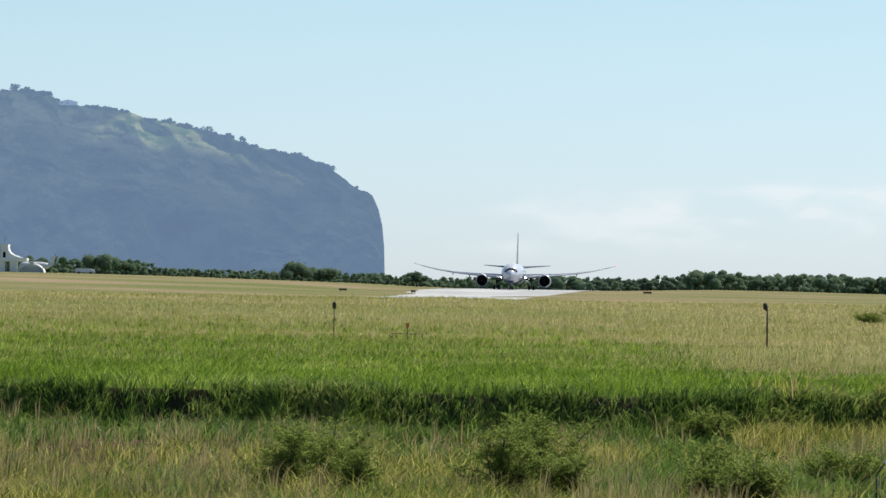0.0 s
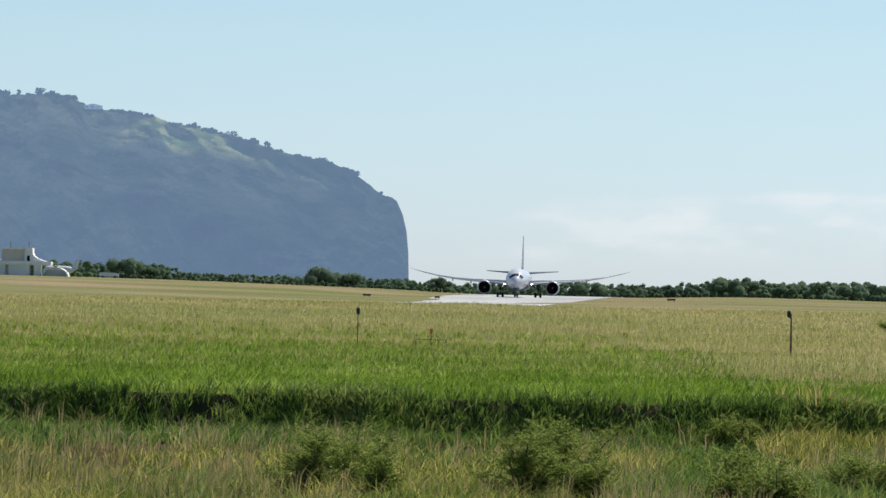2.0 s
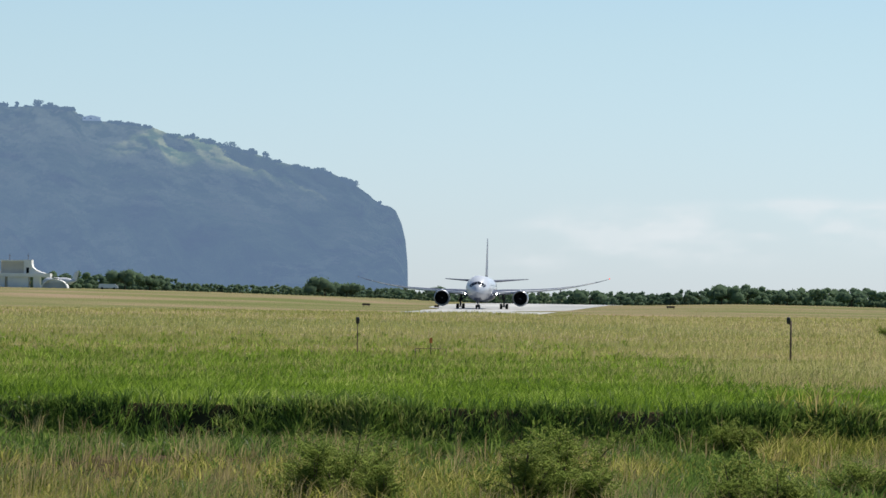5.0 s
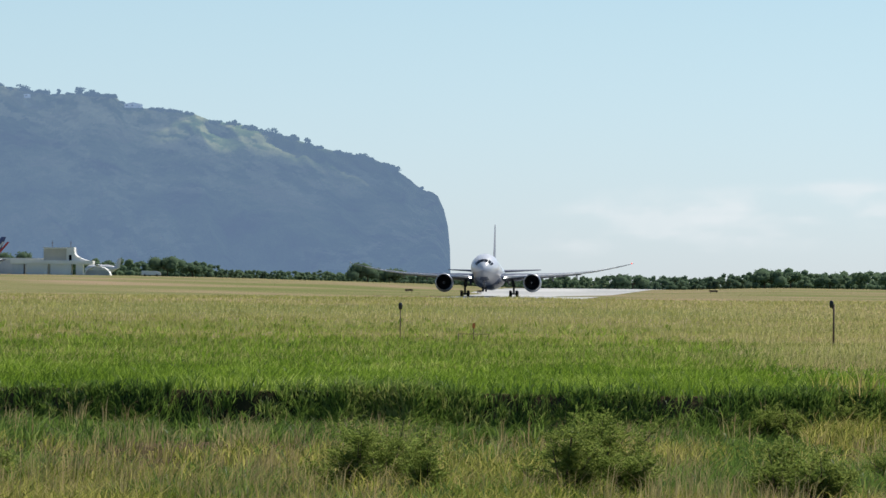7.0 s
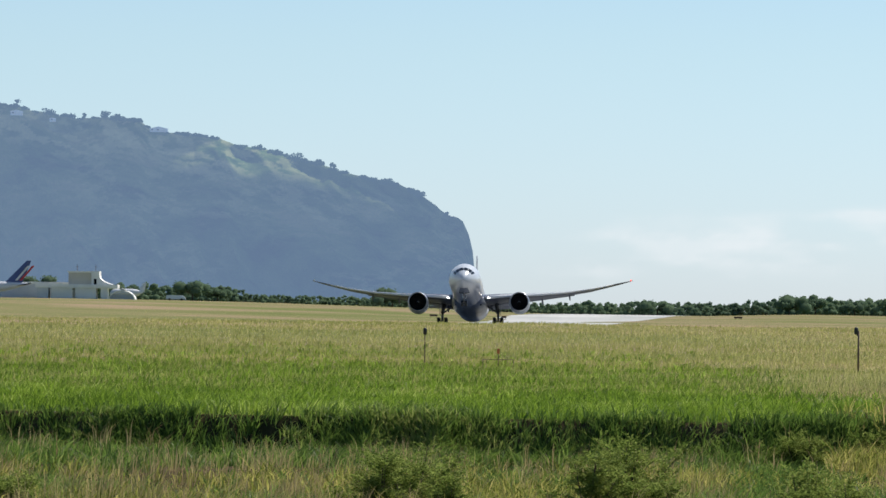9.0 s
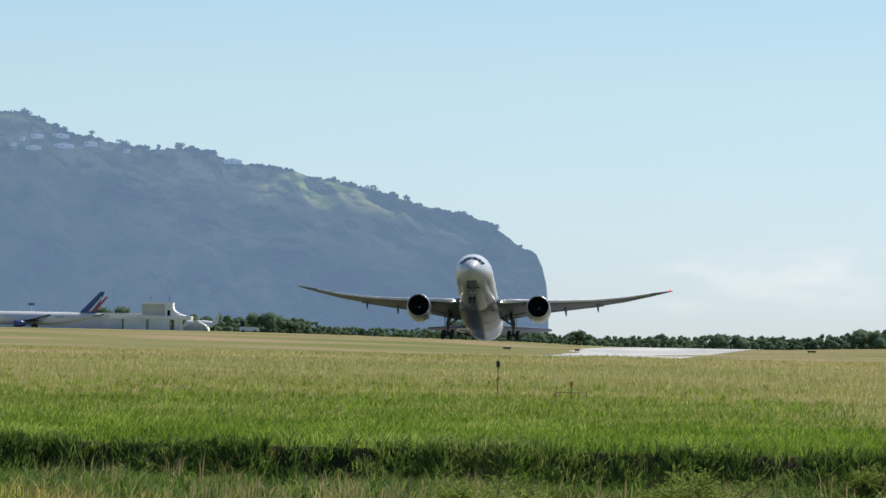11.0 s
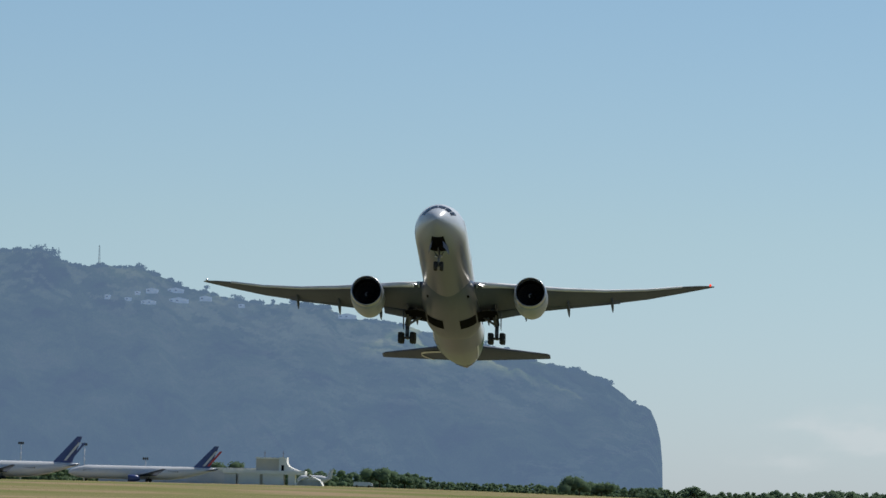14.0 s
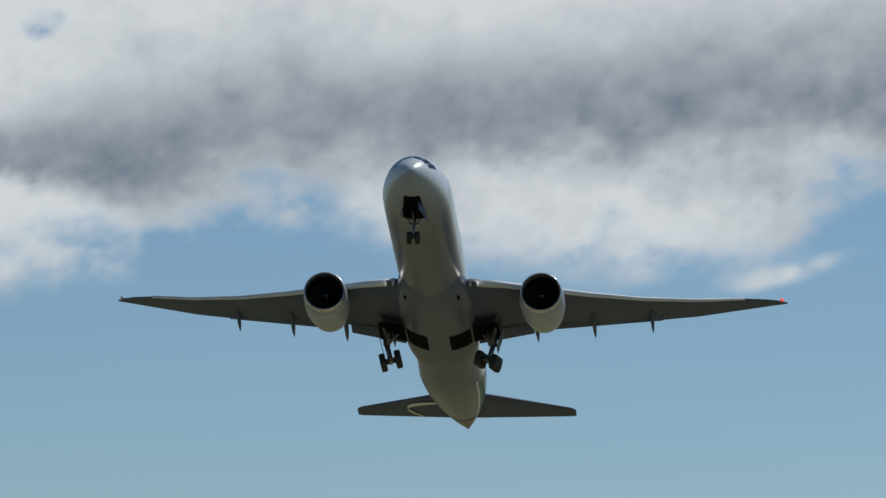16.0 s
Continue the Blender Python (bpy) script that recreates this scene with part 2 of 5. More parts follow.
def tube(bm, a, b, ra, rb=None, n=10, caps=True):
    """A tapered round bar from a to b."""
    a, b, rb = Vector(a), Vector(b), ra if rb is None else rb
    turn = (b - a).to_track_quat('Z', 'Y')
    rings = [[p + turn @ Vector((r * math.cos(k * 2 * math.pi / n), r * math.sin(k * 2 * math.pi / n), 0)) for k in range(n)]
             for p, r in ((a, ra), (b, rb))]
    return loft(bm, rings, caps)


def box(bm, x0, x1, y0, y1, z0, z1, bevel=0.0):
    made = bmesh.ops.create_cube(bm, size=1.0, matrix=Matrix.Translation(((x0 + x1) / 2, (y0 + y1) / 2, (z0 + z1) / 2))
                                 @ Matrix.Diagonal((x1 - x0, y1 - y0, z1 - z0, 1)))
    if bevel:
        edges = list({e for v in made["verts"] for e in v.link_edges})
        bmesh.ops.bevel(bm, geom=edges, offset=bevel, segments=2, affect='EDGES')
    return bm


def turned(bm, profile, cx, cz, n=40, axis_y=True, caps=False):
    """A body of revolution about the fore and aft axis: profile of (y, radius)."""
    rings = [[(cx + r * math.cos(k * 2 * math.pi / n), y, cz + r * math.sin(k * 2 * math.pi / n)) for k in range(n)] for y, r in profile]
    return loft(bm, rings, caps)


def empty(name, m, label, category, group=""):
    ob = new(name)
    ob.matrix_basis = m
    ob.empty_display_size = 0.5
    return tagged(ob, label, category, group)


# ---- ground ----
RUN_K, RUN_X0 = 0.0482, -68.2     # the runway's middle: x = RUN_X0 + RUN_K * y


def bank_edge(x):
    """Where the bank breaks off, as a distance ahead."""
    return 149.0 + 3.2 * (vnoise(x * 0.12, x * 0 + 3.1, 5) - 0.5) + 1.7 * (vnoise(x * 0.5, x * 0 + 7.7, 6) - 0.5) + 0.8 * (vnoise(x * 1.7, x * 0 + 2.2, 8) - 0.5)


def ground_z(x, y):
    """Height of the ground: low verge, a bank, a long swelling field, and the runway's shallow trough."""
    x, y = np.asarray(x, float), np.asarray(y, float)
    edge = bank_edge(x)
    low = -0.80 + 0.35 * (fbm(x * 0.15, y * 0.1, 9, 3) - 0.5)
    z = low + (-0.04 - low) * smooth(-0.7 - 0.9 * vnoise(x * 0.35, x * 0 + 4.4, 12), 0.0, y - edge)
    z = z + 0.34 * smooth(-0.6, 0.0, y - edge) * (1 - smooth(0, 70, y - edge))
    bearing = np.degrees(np.arctan2(x, np.maximum(y, 1.0)))
    z = z + smooth(880, 960, y) * (1 - smooth(1000, 1120, y)) * (0.85 * smooth(1.9, 2.5, bearing) - 1.3 * smooth(3.4, 4.4, bearing)) * (0.6 + 0.8 * fbm(x * 0.05, y * 0.01, 16, 3))
    z = z + 1.36 * smooth(200, 600, y) - 1.32 * smooth(640, 1000, y)
    z = z + 0.0030 * np.clip(y - 1230, 0, 660)
    side = x - (RUN_X0 + RUN_K * y)
    far = smooth(1150, 1750, y)
    z = z + far * (1.0 * smooth(23, 70, np.abs(side)) + 1.9 * smooth(30, 170, -side) - 1.5 * smooth(60, 200, side))
    z = z + 0.25 * (fbm(x * 0.02, y * 0.01, 3, 3) - 0.5) * smooth(160, 320, y) * smooth(30, 45, np.abs(side) + 40 * (1 - far))
    z = z + 0.55 * (fbm(x * 0.11, y * 0.02, 14, 4) - 0.5) * smooth(420, 640, y) * smooth(1000, 860, y)
    return z


def build_ground():
    radii = np.concatenate([np.linspace(3, 90, 20), np.linspace(92, 140, 40), np.linspace(141, 145, 14), np.linspace(145.1, 153, 70), np.linspace(153.3, 156, 9), np.linspace(158, 320, 60),
                            np.geomspace(325, 4900, 150)])
    az = np.radians(np.concatenate([np.linspace(-180, -9, 60), np.linspace(-8.8, 7.2, 330), np.linspace(7.5, 179, 60)]))
    rr, aa = np.meshgrid(radii, az, indexing="ij")
    x, y = rr * np.sin(aa), rr * np.cos(aa)
    v = np.stack([x, y, ground_z(x, y)], -1).reshape(-1, 3)
    n, m = len(radii), len(az)
    i, j = np.meshgrid(np.arange(n - 1), np.arange(m), indexing="ij")
    k = (j + 1) % m
    f = np.stack([i * m + j, (i + 1) * m + j, (i + 1) * m + k, i * m + k], -1).reshape(-1, 4)
    centre = len(v)
    v = np.vstack([v, [[0, 0, -0.7]]])
    faces = f.tolist() + [[centre, q, (q + 1) % m] for q in range(m)]
    me = mesh_of("ground", v, faces, M_SOIL)
    me.materials.append(M_THATCH)
    me.materials.append(M_SWARD)
    kind = np.where(rr[:-1] > 290 + 60 * (fbm(x[:-1] * 0.08, y[:-1] * 0.05, 98, 3) - 0.5), 1, np.where(y[:-1] > bank_edge(x[:-1]), 2, 0))
    me.polygons.foreach_set("material_index", np.concatenate([kind.ravel(), np.zeros(m)]).astype(np.int32))
    ob = new("ground", me)
    tagged(ob, "rough grassy airfield ground with a low earth bank", "ground", kind="structure")


build_ground()


def build_runway():
    bm = bmesh.new()
    rows = []
    for y in np.linspace(1000, 2350, 100):
        c = RUN_X0 + RUN_K * y
        row = []
        # Left edge drawn in raggedly, shaped to the outline of the mirage.
        left = 9 + 14 * float(smooth(1400, 1720, y)) - 7.0 * float(fbm(y * 0.022, y * 0 + 2.0, 15, 4)) + 2.5
        for s in np.linspace(-left, 23, 9):
            z = 0.0030 * min(660.0, max(0.0, y - 1230))
            zz = float(ground_z(c, y)) if y < 1000 else z
            row.append((c + s, y, max(z, zz) + 0.06 - 0.0009 * abs(s)))
        rows.append(row)
    loft(bm, rows, closed=False)
    me = bpy.data.meshes.new("runway")
    bmesh.ops.recalc_face_normals(bm, faces=bm.faces[:])
    bm.to_mesh(me)
    bm.free()
    me.materials.append(M_MIRAGE)
    tagged(new("runway", me), "pale concrete runway with painted streaks of heat mirage", "runway", kind="structure")


build_runway()


# ---- grass ----
def blades(name, count, near, far, az0, az1, height, width_px, material, label, seed, lean=0.35, keep=None, per=8, spread=0.16, upright=0.6):
    """One mass of grass in tufts: each blade a bent tapering strip that leans out of its tuft; tufts thin out with distance."""
    rng = np.random.default_rng(seed)
    tufts = count // per
    r = 1.0 / (1 / far + rng.random(tufts) * (1 / near - 1 / far))
    a = np.radians(az0 + (az1 - az0) * rng.random(tufts))
    x, y = r * np.sin(a), r * np.cos(a)
    if keep is not None:
        ok = keep(x, y, rng.random(tufts))
        x, y, r = x[ok], y[ok], r[ok]
    size = (0.45 + 1.1 * fbm(x * 0.4, y * 0.12, seed + 5, 3)) * (0.7 + 0.6 * rng.random(len(x)))
    x, y, r, size = (np.repeat(q, per) for q in (x, y, r, size))
    n = len(x)
    phi = rng.random(n) * 2 * math.pi
    out = rng.random(n)
    wide = spread * np.maximum(1, r / 200)
    x, y = x + np.cos(phi) * out * wide, y + np.sin(phi) * out * wide
    z = ground_z(x, y) - 0.03
    h = height * size * (0.5 + 0.75 * rng.random(n))
    w = width_px * (r / 10500.0) * (0.6 + 0.9 * rng.random(n))
    bend = h * lean * (0.2 + 1.3 * out)
    dx, dy = np.cos(phi) * bend + 0.12 * h, np.sin(phi) * bend
    face = rng.normal(0, 0.7, n)
    wx, wy = np.cos(face) * w * 0.5, np.sin(face) * w * 0.5
    v = np.empty((n, 5, 3))
    v[:, 0] = np.stack([x - wx, y - wy, z], -1)
    v[:, 1] = np.stack([x + wx, y + wy, z], -1)
    v[:, 2] = np.stack([x + wx * 0.8 + dx * 0.35, y + wy * 0.8 + dy * 0.35, z + h * upright], -1)
    v[:, 3] = np.stack([x - wx * 0.8 + dx * 0.35, y - wy * 0.8 + dy * 0.35, z + h * upright], -1)
    v[:, 4] = np.stack([x + dx, y + dy, z + h * (1 - 0.45 * lean * rng.random(n))], -1)
    base = np.arange(n) * 5
    me = bpy.data.meshes.new(name)
    me.vertices.add(n * 5)
    me.vertices.foreach_set("co", v.ravel())
    loops = np.empty((n, 7), np.int64)
    for k, o in enumerate((0, 1, 2, 3, 3, 2, 4)):
        loops[:, k] = base + o
    me.loops.add(n * 7)
    me.loops.foreach_set("vertex_index", loops.ravel())
    me.polygons.add(n * 2)
    me.polygons.foreach_set("loop_start", np.stack([np.arange(n) * 7, np.arange(n) * 7 + 4], -1).ravel())
    me.update(calc_edges=True)
    me.materials.append(material)
    return tagged(new(name, me), label, "grass", kind="stuff")


def off_runway(x, y, dice):
    side = x - (RUN_X0 + RUN_K * y)
    return (side > 23.5) | (side < -9.5 - 14 * smooth(1400, 1720, y)) | (y < 1000)


def dry_patch(x, y, dice):
    right = smooth(3.2, 6.5, np.degrees(np.arctan2(x, y)) + 2.2)
    return off_runway(x, y, dice) & (dice < 1.0 * right * smooth(190, 300, y) + 0.8 * smooth(300, 600, y + 120 * (fbm(x * 0.05, y * 0.02, 97, 3) - 0.5)))


def patchy(scale, seed, amount, thin=0.0):
    """Keeps tufts in drifts; thin: how much sparser they stand towards the eastern end."""
    def keep(x, y, dice):
        dice = dice / (1 - thin * smooth(1.2, 2.6, np.degrees(np.arctan2(x, y))))
        return dice < smooth(0.30, 0.62, fbm(x * scale, y * scale * 0.5, seed, 3)) * amount + (1 - amount) * 0.6
    return keep


def meadow_keep(x, y, dice):
    return (y > bank_edge(x) + 0.02) & (dice < 1 - smooth(205, 400, y + 90 * (fbm(x * 0.06, y * 0.03, 95, 3) - 0.5) + 150 * smooth(1.6, 3.2, np.degrees(np.arctan2(x, y)))))


def field_keep(x, y, dice):
    return off_runway(x, y, dice) & (dice < smooth(175, 330, y + 110 * (fbm(x * 0.07, y * 0.03, 96, 3) - 0.5)))


def brown_keep(x, y, dice):
    """Withered patches towards the eastern end."""
    return dice < smooth(2.0, 3.4, np.degrees(np.arctan2(x, y))) * smooth(0.36, 0.56, fbm(x * 0.09, y * 0.025, 99, 3)) * 1.2


def bank_keep(x, y, dice):
    """On the bank's face, in drifts, so that bare earth shows between."""
    rise = y - bank_edge(x)
    return (rise > -1.7) & (rise < 0.0) & (dice < 0.12 + smooth(0.30, 0.60, fbm(x * 0.42, y * 0.4, 91, 3)))


def foot_keep(scale, seed):
    drifts = patchy(scale, seed, 1.0)
    return lambda x, y, dice: drifts(x, y, dice) & (y < bank_edge(x) - 0.55)


blades("meadow_grass", 205000, 147.0, 400, -7.6, 5.4, 0.30, 1.45, M_GREEN, "lush green meadow grass on top of the bank", 11, lean=0.6, keep=meadow_keep)
blades("field_grass", 220000, 190, 780, -8.2, 5.6, 0.33, 0.7, M_OLIVE, "tall olive-yellow grass on the airfield", 12, lean=0.5, keep=field_keep, per=2, spread=0.4)
blades("dry_grass", 160000, 235, 950, -8.4, 5.8, 0.28, 0.7, M_STRAW, "dry straw-coloured grass on the airfield", 13, lean=0.5, keep=dry_patch, per=2, spread=0.5)
blades("verge_grass", 40000, 700, 2150, -8.6, 6.4, 0.20, 0.8, M_MOWN, "short mown grass beside the runway", 14, lean=0.4, keep=off_runway, per=2, spread=0.5)
blades("brown_grass", 42000, 190, 520, 0.6, 5.8, 0.22, 0.7, M_BROWN, "brown withered grass on the airfield", 19, lean=0.5, keep=brown_keep, per=2, spread=0.5)
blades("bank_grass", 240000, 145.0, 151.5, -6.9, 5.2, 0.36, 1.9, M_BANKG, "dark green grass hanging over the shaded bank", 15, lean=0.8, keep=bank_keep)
blades("weed_grass", 84000, 92, 132, -6.8, 5.2, 0.44, 2.2, M_RUSH, "mixed yellow-green and dry weeds below the bank", 16, lean=0.65, keep=patchy(0.22, 92, 0.85, 0.7))
blades("tall_weeds", 9000, 137, 148.6, 2.9, 5.2, 0.62, 2.0, M_RUSH, "tall yellow-green weeds against the bank", 20, lean=0.5, keep=patchy(0.4, 90, 0.8))
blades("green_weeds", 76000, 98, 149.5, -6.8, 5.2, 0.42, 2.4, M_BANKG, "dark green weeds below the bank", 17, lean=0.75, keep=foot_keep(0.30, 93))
blades("seed_stems", 18000, 94, 147, -6.8, 5.2, 0.62, 0.9, M_SEED, "tall brown seed stems among the weeds", 18, lean=0.4, keep=foot_keep(0.35, 94), upright=0.7)


# ---- mountain ----
def build_mountain():
    """A long headland that falls to a sheer cliff, its ridge given by a few heights along its length."""
    deg_x = [-16, -9, -7.2, -6.6, -6.3, -5.65, -5.2, -4.9, -4.4, -4.18, -3.97, -3.83, -3.72, -3.59, -3.21, -3.04, -2.88, -2.66, -2.5, -2.3, -2.11, -1.95, -1.73, -1.57,
             -1.32, -1.18, -1.02, -0.85, -0.74, -0.69, -0.63, -0.59, -0.567, -0.555]
    deg_z = [2.1, 2.24, 2.26, 2.27, 2.13, 2.13, 1.94, 1.87, 1.79, 1.81, 1.785, 1.78, 1.70, 1.67, 1.645, 1.61, 1.555, 1.53, 1.49, 1.445, 1.40, 1.34, 1.28, 1.25,
             1.21, 1.145, 1.055, 0.925, 0.89, 0.85, 0.72, 0.56, 0.34, -0.1]
    R = 4300.0
    nu, nv = 760, 130
    u = np.concatenate([np.linspace(-16, -8.5, 120), np.linspace(-8.45, -1.0, 490), np.linspace(-0.99, -0.55, 150)])
    top = np.interp(u, deg_x, deg_z)
    top = top + 0.02 * (fbm(u * 6, u * 0, 31, 4) - 0.5) + 0.02 * (np.abs(vnoise(u * 22, u * 0, 37) - 0.5) - 0.25) * (u < -0.75)
    v = np.linspace(0, 1, nv)
    uu, vv = np.meshgrid(u, v, indexing="ij")
    tt = np.repeat(top[:, None], nv, 1)
    el = -0.12 + (tt + 0.12) * vv
    wob = 0.5 * (fbm(uu * 1.1, vv * 2.0, 40, 3) - 0.5)
    relief = fbm(uu * 1.1 + 0.9 * vv + wob, vv * 1.7 + wob, 41, 4, 0.45) - 0.5
    ribs = np.abs(fbm(uu * 2.2 + vv * 2.4 + wob, vv * 0.9, 51, 3, 0.45) - 0.5)
    ledges = fbm(uu * 1.6, vv * 5.0 + 0.8 * uu + wob, 53, 3) - 0.5
    bumps = fbm(uu * 34, vv * 50, 61, 2) - 0.5
    rim = smooth(0.0, 0.08, 1 - vv) * smooth(0.0, 0.10, -0.55 - uu)
    dist = (R + tt * (62 * vv + np.interp(uu, [-6.5, -4.5, -3.0, -1.0], [104, 124, 150, 162]) * smooth(0.28, 1.2, vv)) + rim * (95 * relief + 115 * ribs + 28 * ledges + 4.5 * bumps)
            - 60 * smooth(-1.1, -0.55, uu))
    a = np.radians(uu)
    x, y = dist * np.sin(a), dist * np.cos(a)
    z = EYE[2] + dist * np.tan(np.radians(el))
    front = np.stack([x, y, z], -1)
    back = front[:, -1:, :] + np.array([0, 260.0, -80.0])
    low = front[:, -1:, :] * np.array([1, 1, 0]) + np.array([0, 280.0, -20.0])
    grid = np.concatenate([front, back, low], 1)
    m = nv + 2
    i, j = np.meshgrid(np.arange(len(u) - 1), np.arange(m - 1), indexing="ij")
    f = np.stack([i * m + j, (i + 1) * m + j, (i + 1) * m + j + 1, i * m + j + 1], -1).reshape(-1, 4)
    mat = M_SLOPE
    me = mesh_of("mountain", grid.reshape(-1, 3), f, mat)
    bare = smooth(0.48, 0.60, fbm(uu * 7.0 + 5 * vv, vv * 30, 43, 5, 0.6)) * (smooth(0.74, 0.90, vv) * 1.0 + 0.2 * smooth(0.3, 0.6, vv))
    bare = bare * (0.35 + 0.65 * smooth(-1.9, -2.7, uu)) + 0.75 * smooth(0.46, 0.64, fbm(uu * 6.5 + 4 * vv, vv * 26, 44, 5, 0.65)) * smooth(0.40, 0.56, fbm(uu * 1.2, vv * 4, 45, 3)) * smooth(-6.5, -3.5, uu)
    bare = np.concatenate([bare, np.zeros((len(u), 2))], 1)
    me.attributes.new("bare", 'FLOAT', 'POINT').data.foreach_set("value", np.clip(bare * 0.5, 0, 1).ravel().astype(np.float32))
    ob = new("mountain", me)
    tagged(ob, "wooded mountain headland in painted blue haze, ending in a sheer sea cliff", "mountain", kind="structure")
    return u, front


# The mountain's blue haze is painted in as emission; no lamp makes it.
HAZE_COLOUR = (0.127, 0.189, 0.310)
M_SLOPE = haze_glow(rough_paint("mountain_slope", [(0.02, 0.042, 0.014), (0.05, 0.09, 0.026), (0.09, 0.13, 0.04), (0.145, 0.16, 0.065)], 0.020, 0.95,
                              bump=1.0, fine=5.0, spec=0.0, detail=5.0, deep=5.0, top=0.84), HAZE_COLOUR)
second_colour(M_SLOPE, (0.30, 0.30, 0.14))
RIDGE_U, SLOPE = build_mountain()


# ---- clouds ----
def cloud_material(name, bright, dull):
    m, n, l = nodes_of(name)
    n.remove(n["Principled BSDF"])
    at = n.new("ShaderNodeAttribute")
    at.attribute_name = "thickness"
    tc, noi = n.new("ShaderNodeTexCoord"), n.new("ShaderNodeTexNoise")
    noi.inputs["Scale"].default_value, noi.inputs["Detail"].default_value, noi.inputs["Roughness"].default_value = 0.011, 9, 0.58
    l.new(tc.outputs["Object"], noi.inputs["Vector"])
    rag = n.new("ShaderNodeMath")
    rag.operation = 'MULTIPLY_ADD'
    l.new(noi.outputs["Fac"], rag.inputs[0])
    rag.inputs[1].default_value = 0.34
    off = n.new("ShaderNodeMath")
    off.operation = 'SUBTRACT'
    l.new(at.outputs["Fac"], off.inputs[0])
    off.inputs[1].default_value = 0.17
    l.new(off.outputs[0], rag.inputs[2])
    cover = n.new("ShaderNodeMapRange")
    cover.interpolation_type = 'SMOOTHSTEP'
    cover.inputs["From Min"].default_value, cover.inputs["From Max"].default_value = 0.08, 0.62
    l.new(rag.outputs[0], cover.inputs["Value"])
    ramp = n.new("ShaderNodeValToRGB")
    ramp.color_ramp.elements[0].position, ramp.color_ramp.elements[0].color = 0.12, (*bright, 1)
    ramp.color_ramp.elements[1].position, ramp.color_ramp.elements[1].color = 1.0, (*dull, 1)
    sh, tint = n.new("ShaderNodeAttribute"), n.new("ShaderNodeMath")
    sh.attribute_name = "depth"
    tint.operation = 'MULTIPLY_ADD'
    l.new(noi.outputs["Fac"], tint.inputs[0])
    tint.inputs[1].default_value = 0.4
    shift = n.new("ShaderNodeMath")
    shift.operation = 'SUBTRACT'
    l.new(sh.outputs["Fac"], shift.inputs[0])
    shift.inputs[1].default_value = 0.20
    l.new(shift.outputs[0], tint.inputs[2])
    l.new(tint.outputs[0], ramp.inputs["Fac"])
    em, tr, mx = n.new("ShaderNodeEmission"), n.new("ShaderNodeBsdfTransparent"), n.new("ShaderNodeMixShader")
    l.new(ramp.outputs["Color"], em.inputs["Color"])
    l.new(cover.outputs["Result"], mx.inputs["Fac"])
    l.new(tr.outputs[0], mx.inputs[1])
    l.new(em.outputs[0], mx.inputs[2])
    l.new(mx.outputs[0], n["Material Output"].inputs["Surface"])
    return m


def cloud(name, az0, az1, el0, el1, step, thickness, material, label, R=4850.0):
    """A far bank of cloud: a lumpy sheet cut to the cloud's own outline."""
    a, e = np.arange(az0, az1, step), np.arange(el0, el1, step)
    aa, ee = np.meshgrid(a, e, indexing="ij")
    d, shade = thickness(aa, ee)
    dist = R - 60 * np.clip(d, 0, 1.2)
    ar, er = np.radians(aa), np.radians(ee)
    v = np.stack([dist * np.cos(er) * np.sin(ar), dist * np.cos(er) * np.cos(ar), dist * np.sin(er)], -1).reshape(-1, 3)
    m = len(e)
    i, j = np.meshgrid(np.arange(len(a) - 1), np.arange(m - 1), indexing="ij")
    keep = (np.maximum(np.maximum(d[:-1, :-1], d[1:, :-1]), np.maximum(d[:-1, 1:], d[1:, 1:])) > 0.02)
    i, j = i[keep], j[keep]
    f = np.stack([i * m + j, (i + 1) * m + j, (i + 1) * m + j + 1, i * m + j + 1], -1)
    me = mesh_of(name, v, f, material)
    at = me.attributes.new("thickness", 'FLOAT', 'POINT')
    at.data.foreach_set("value", d.ravel().astype(np.float32))
    at = me.attributes.new("depth", 'FLOAT', 'POINT')
    at.data.foreach_set("value", shade.ravel().astype(np.float32))
    tagged(new(name, me), label, "cloud", kind="structure")


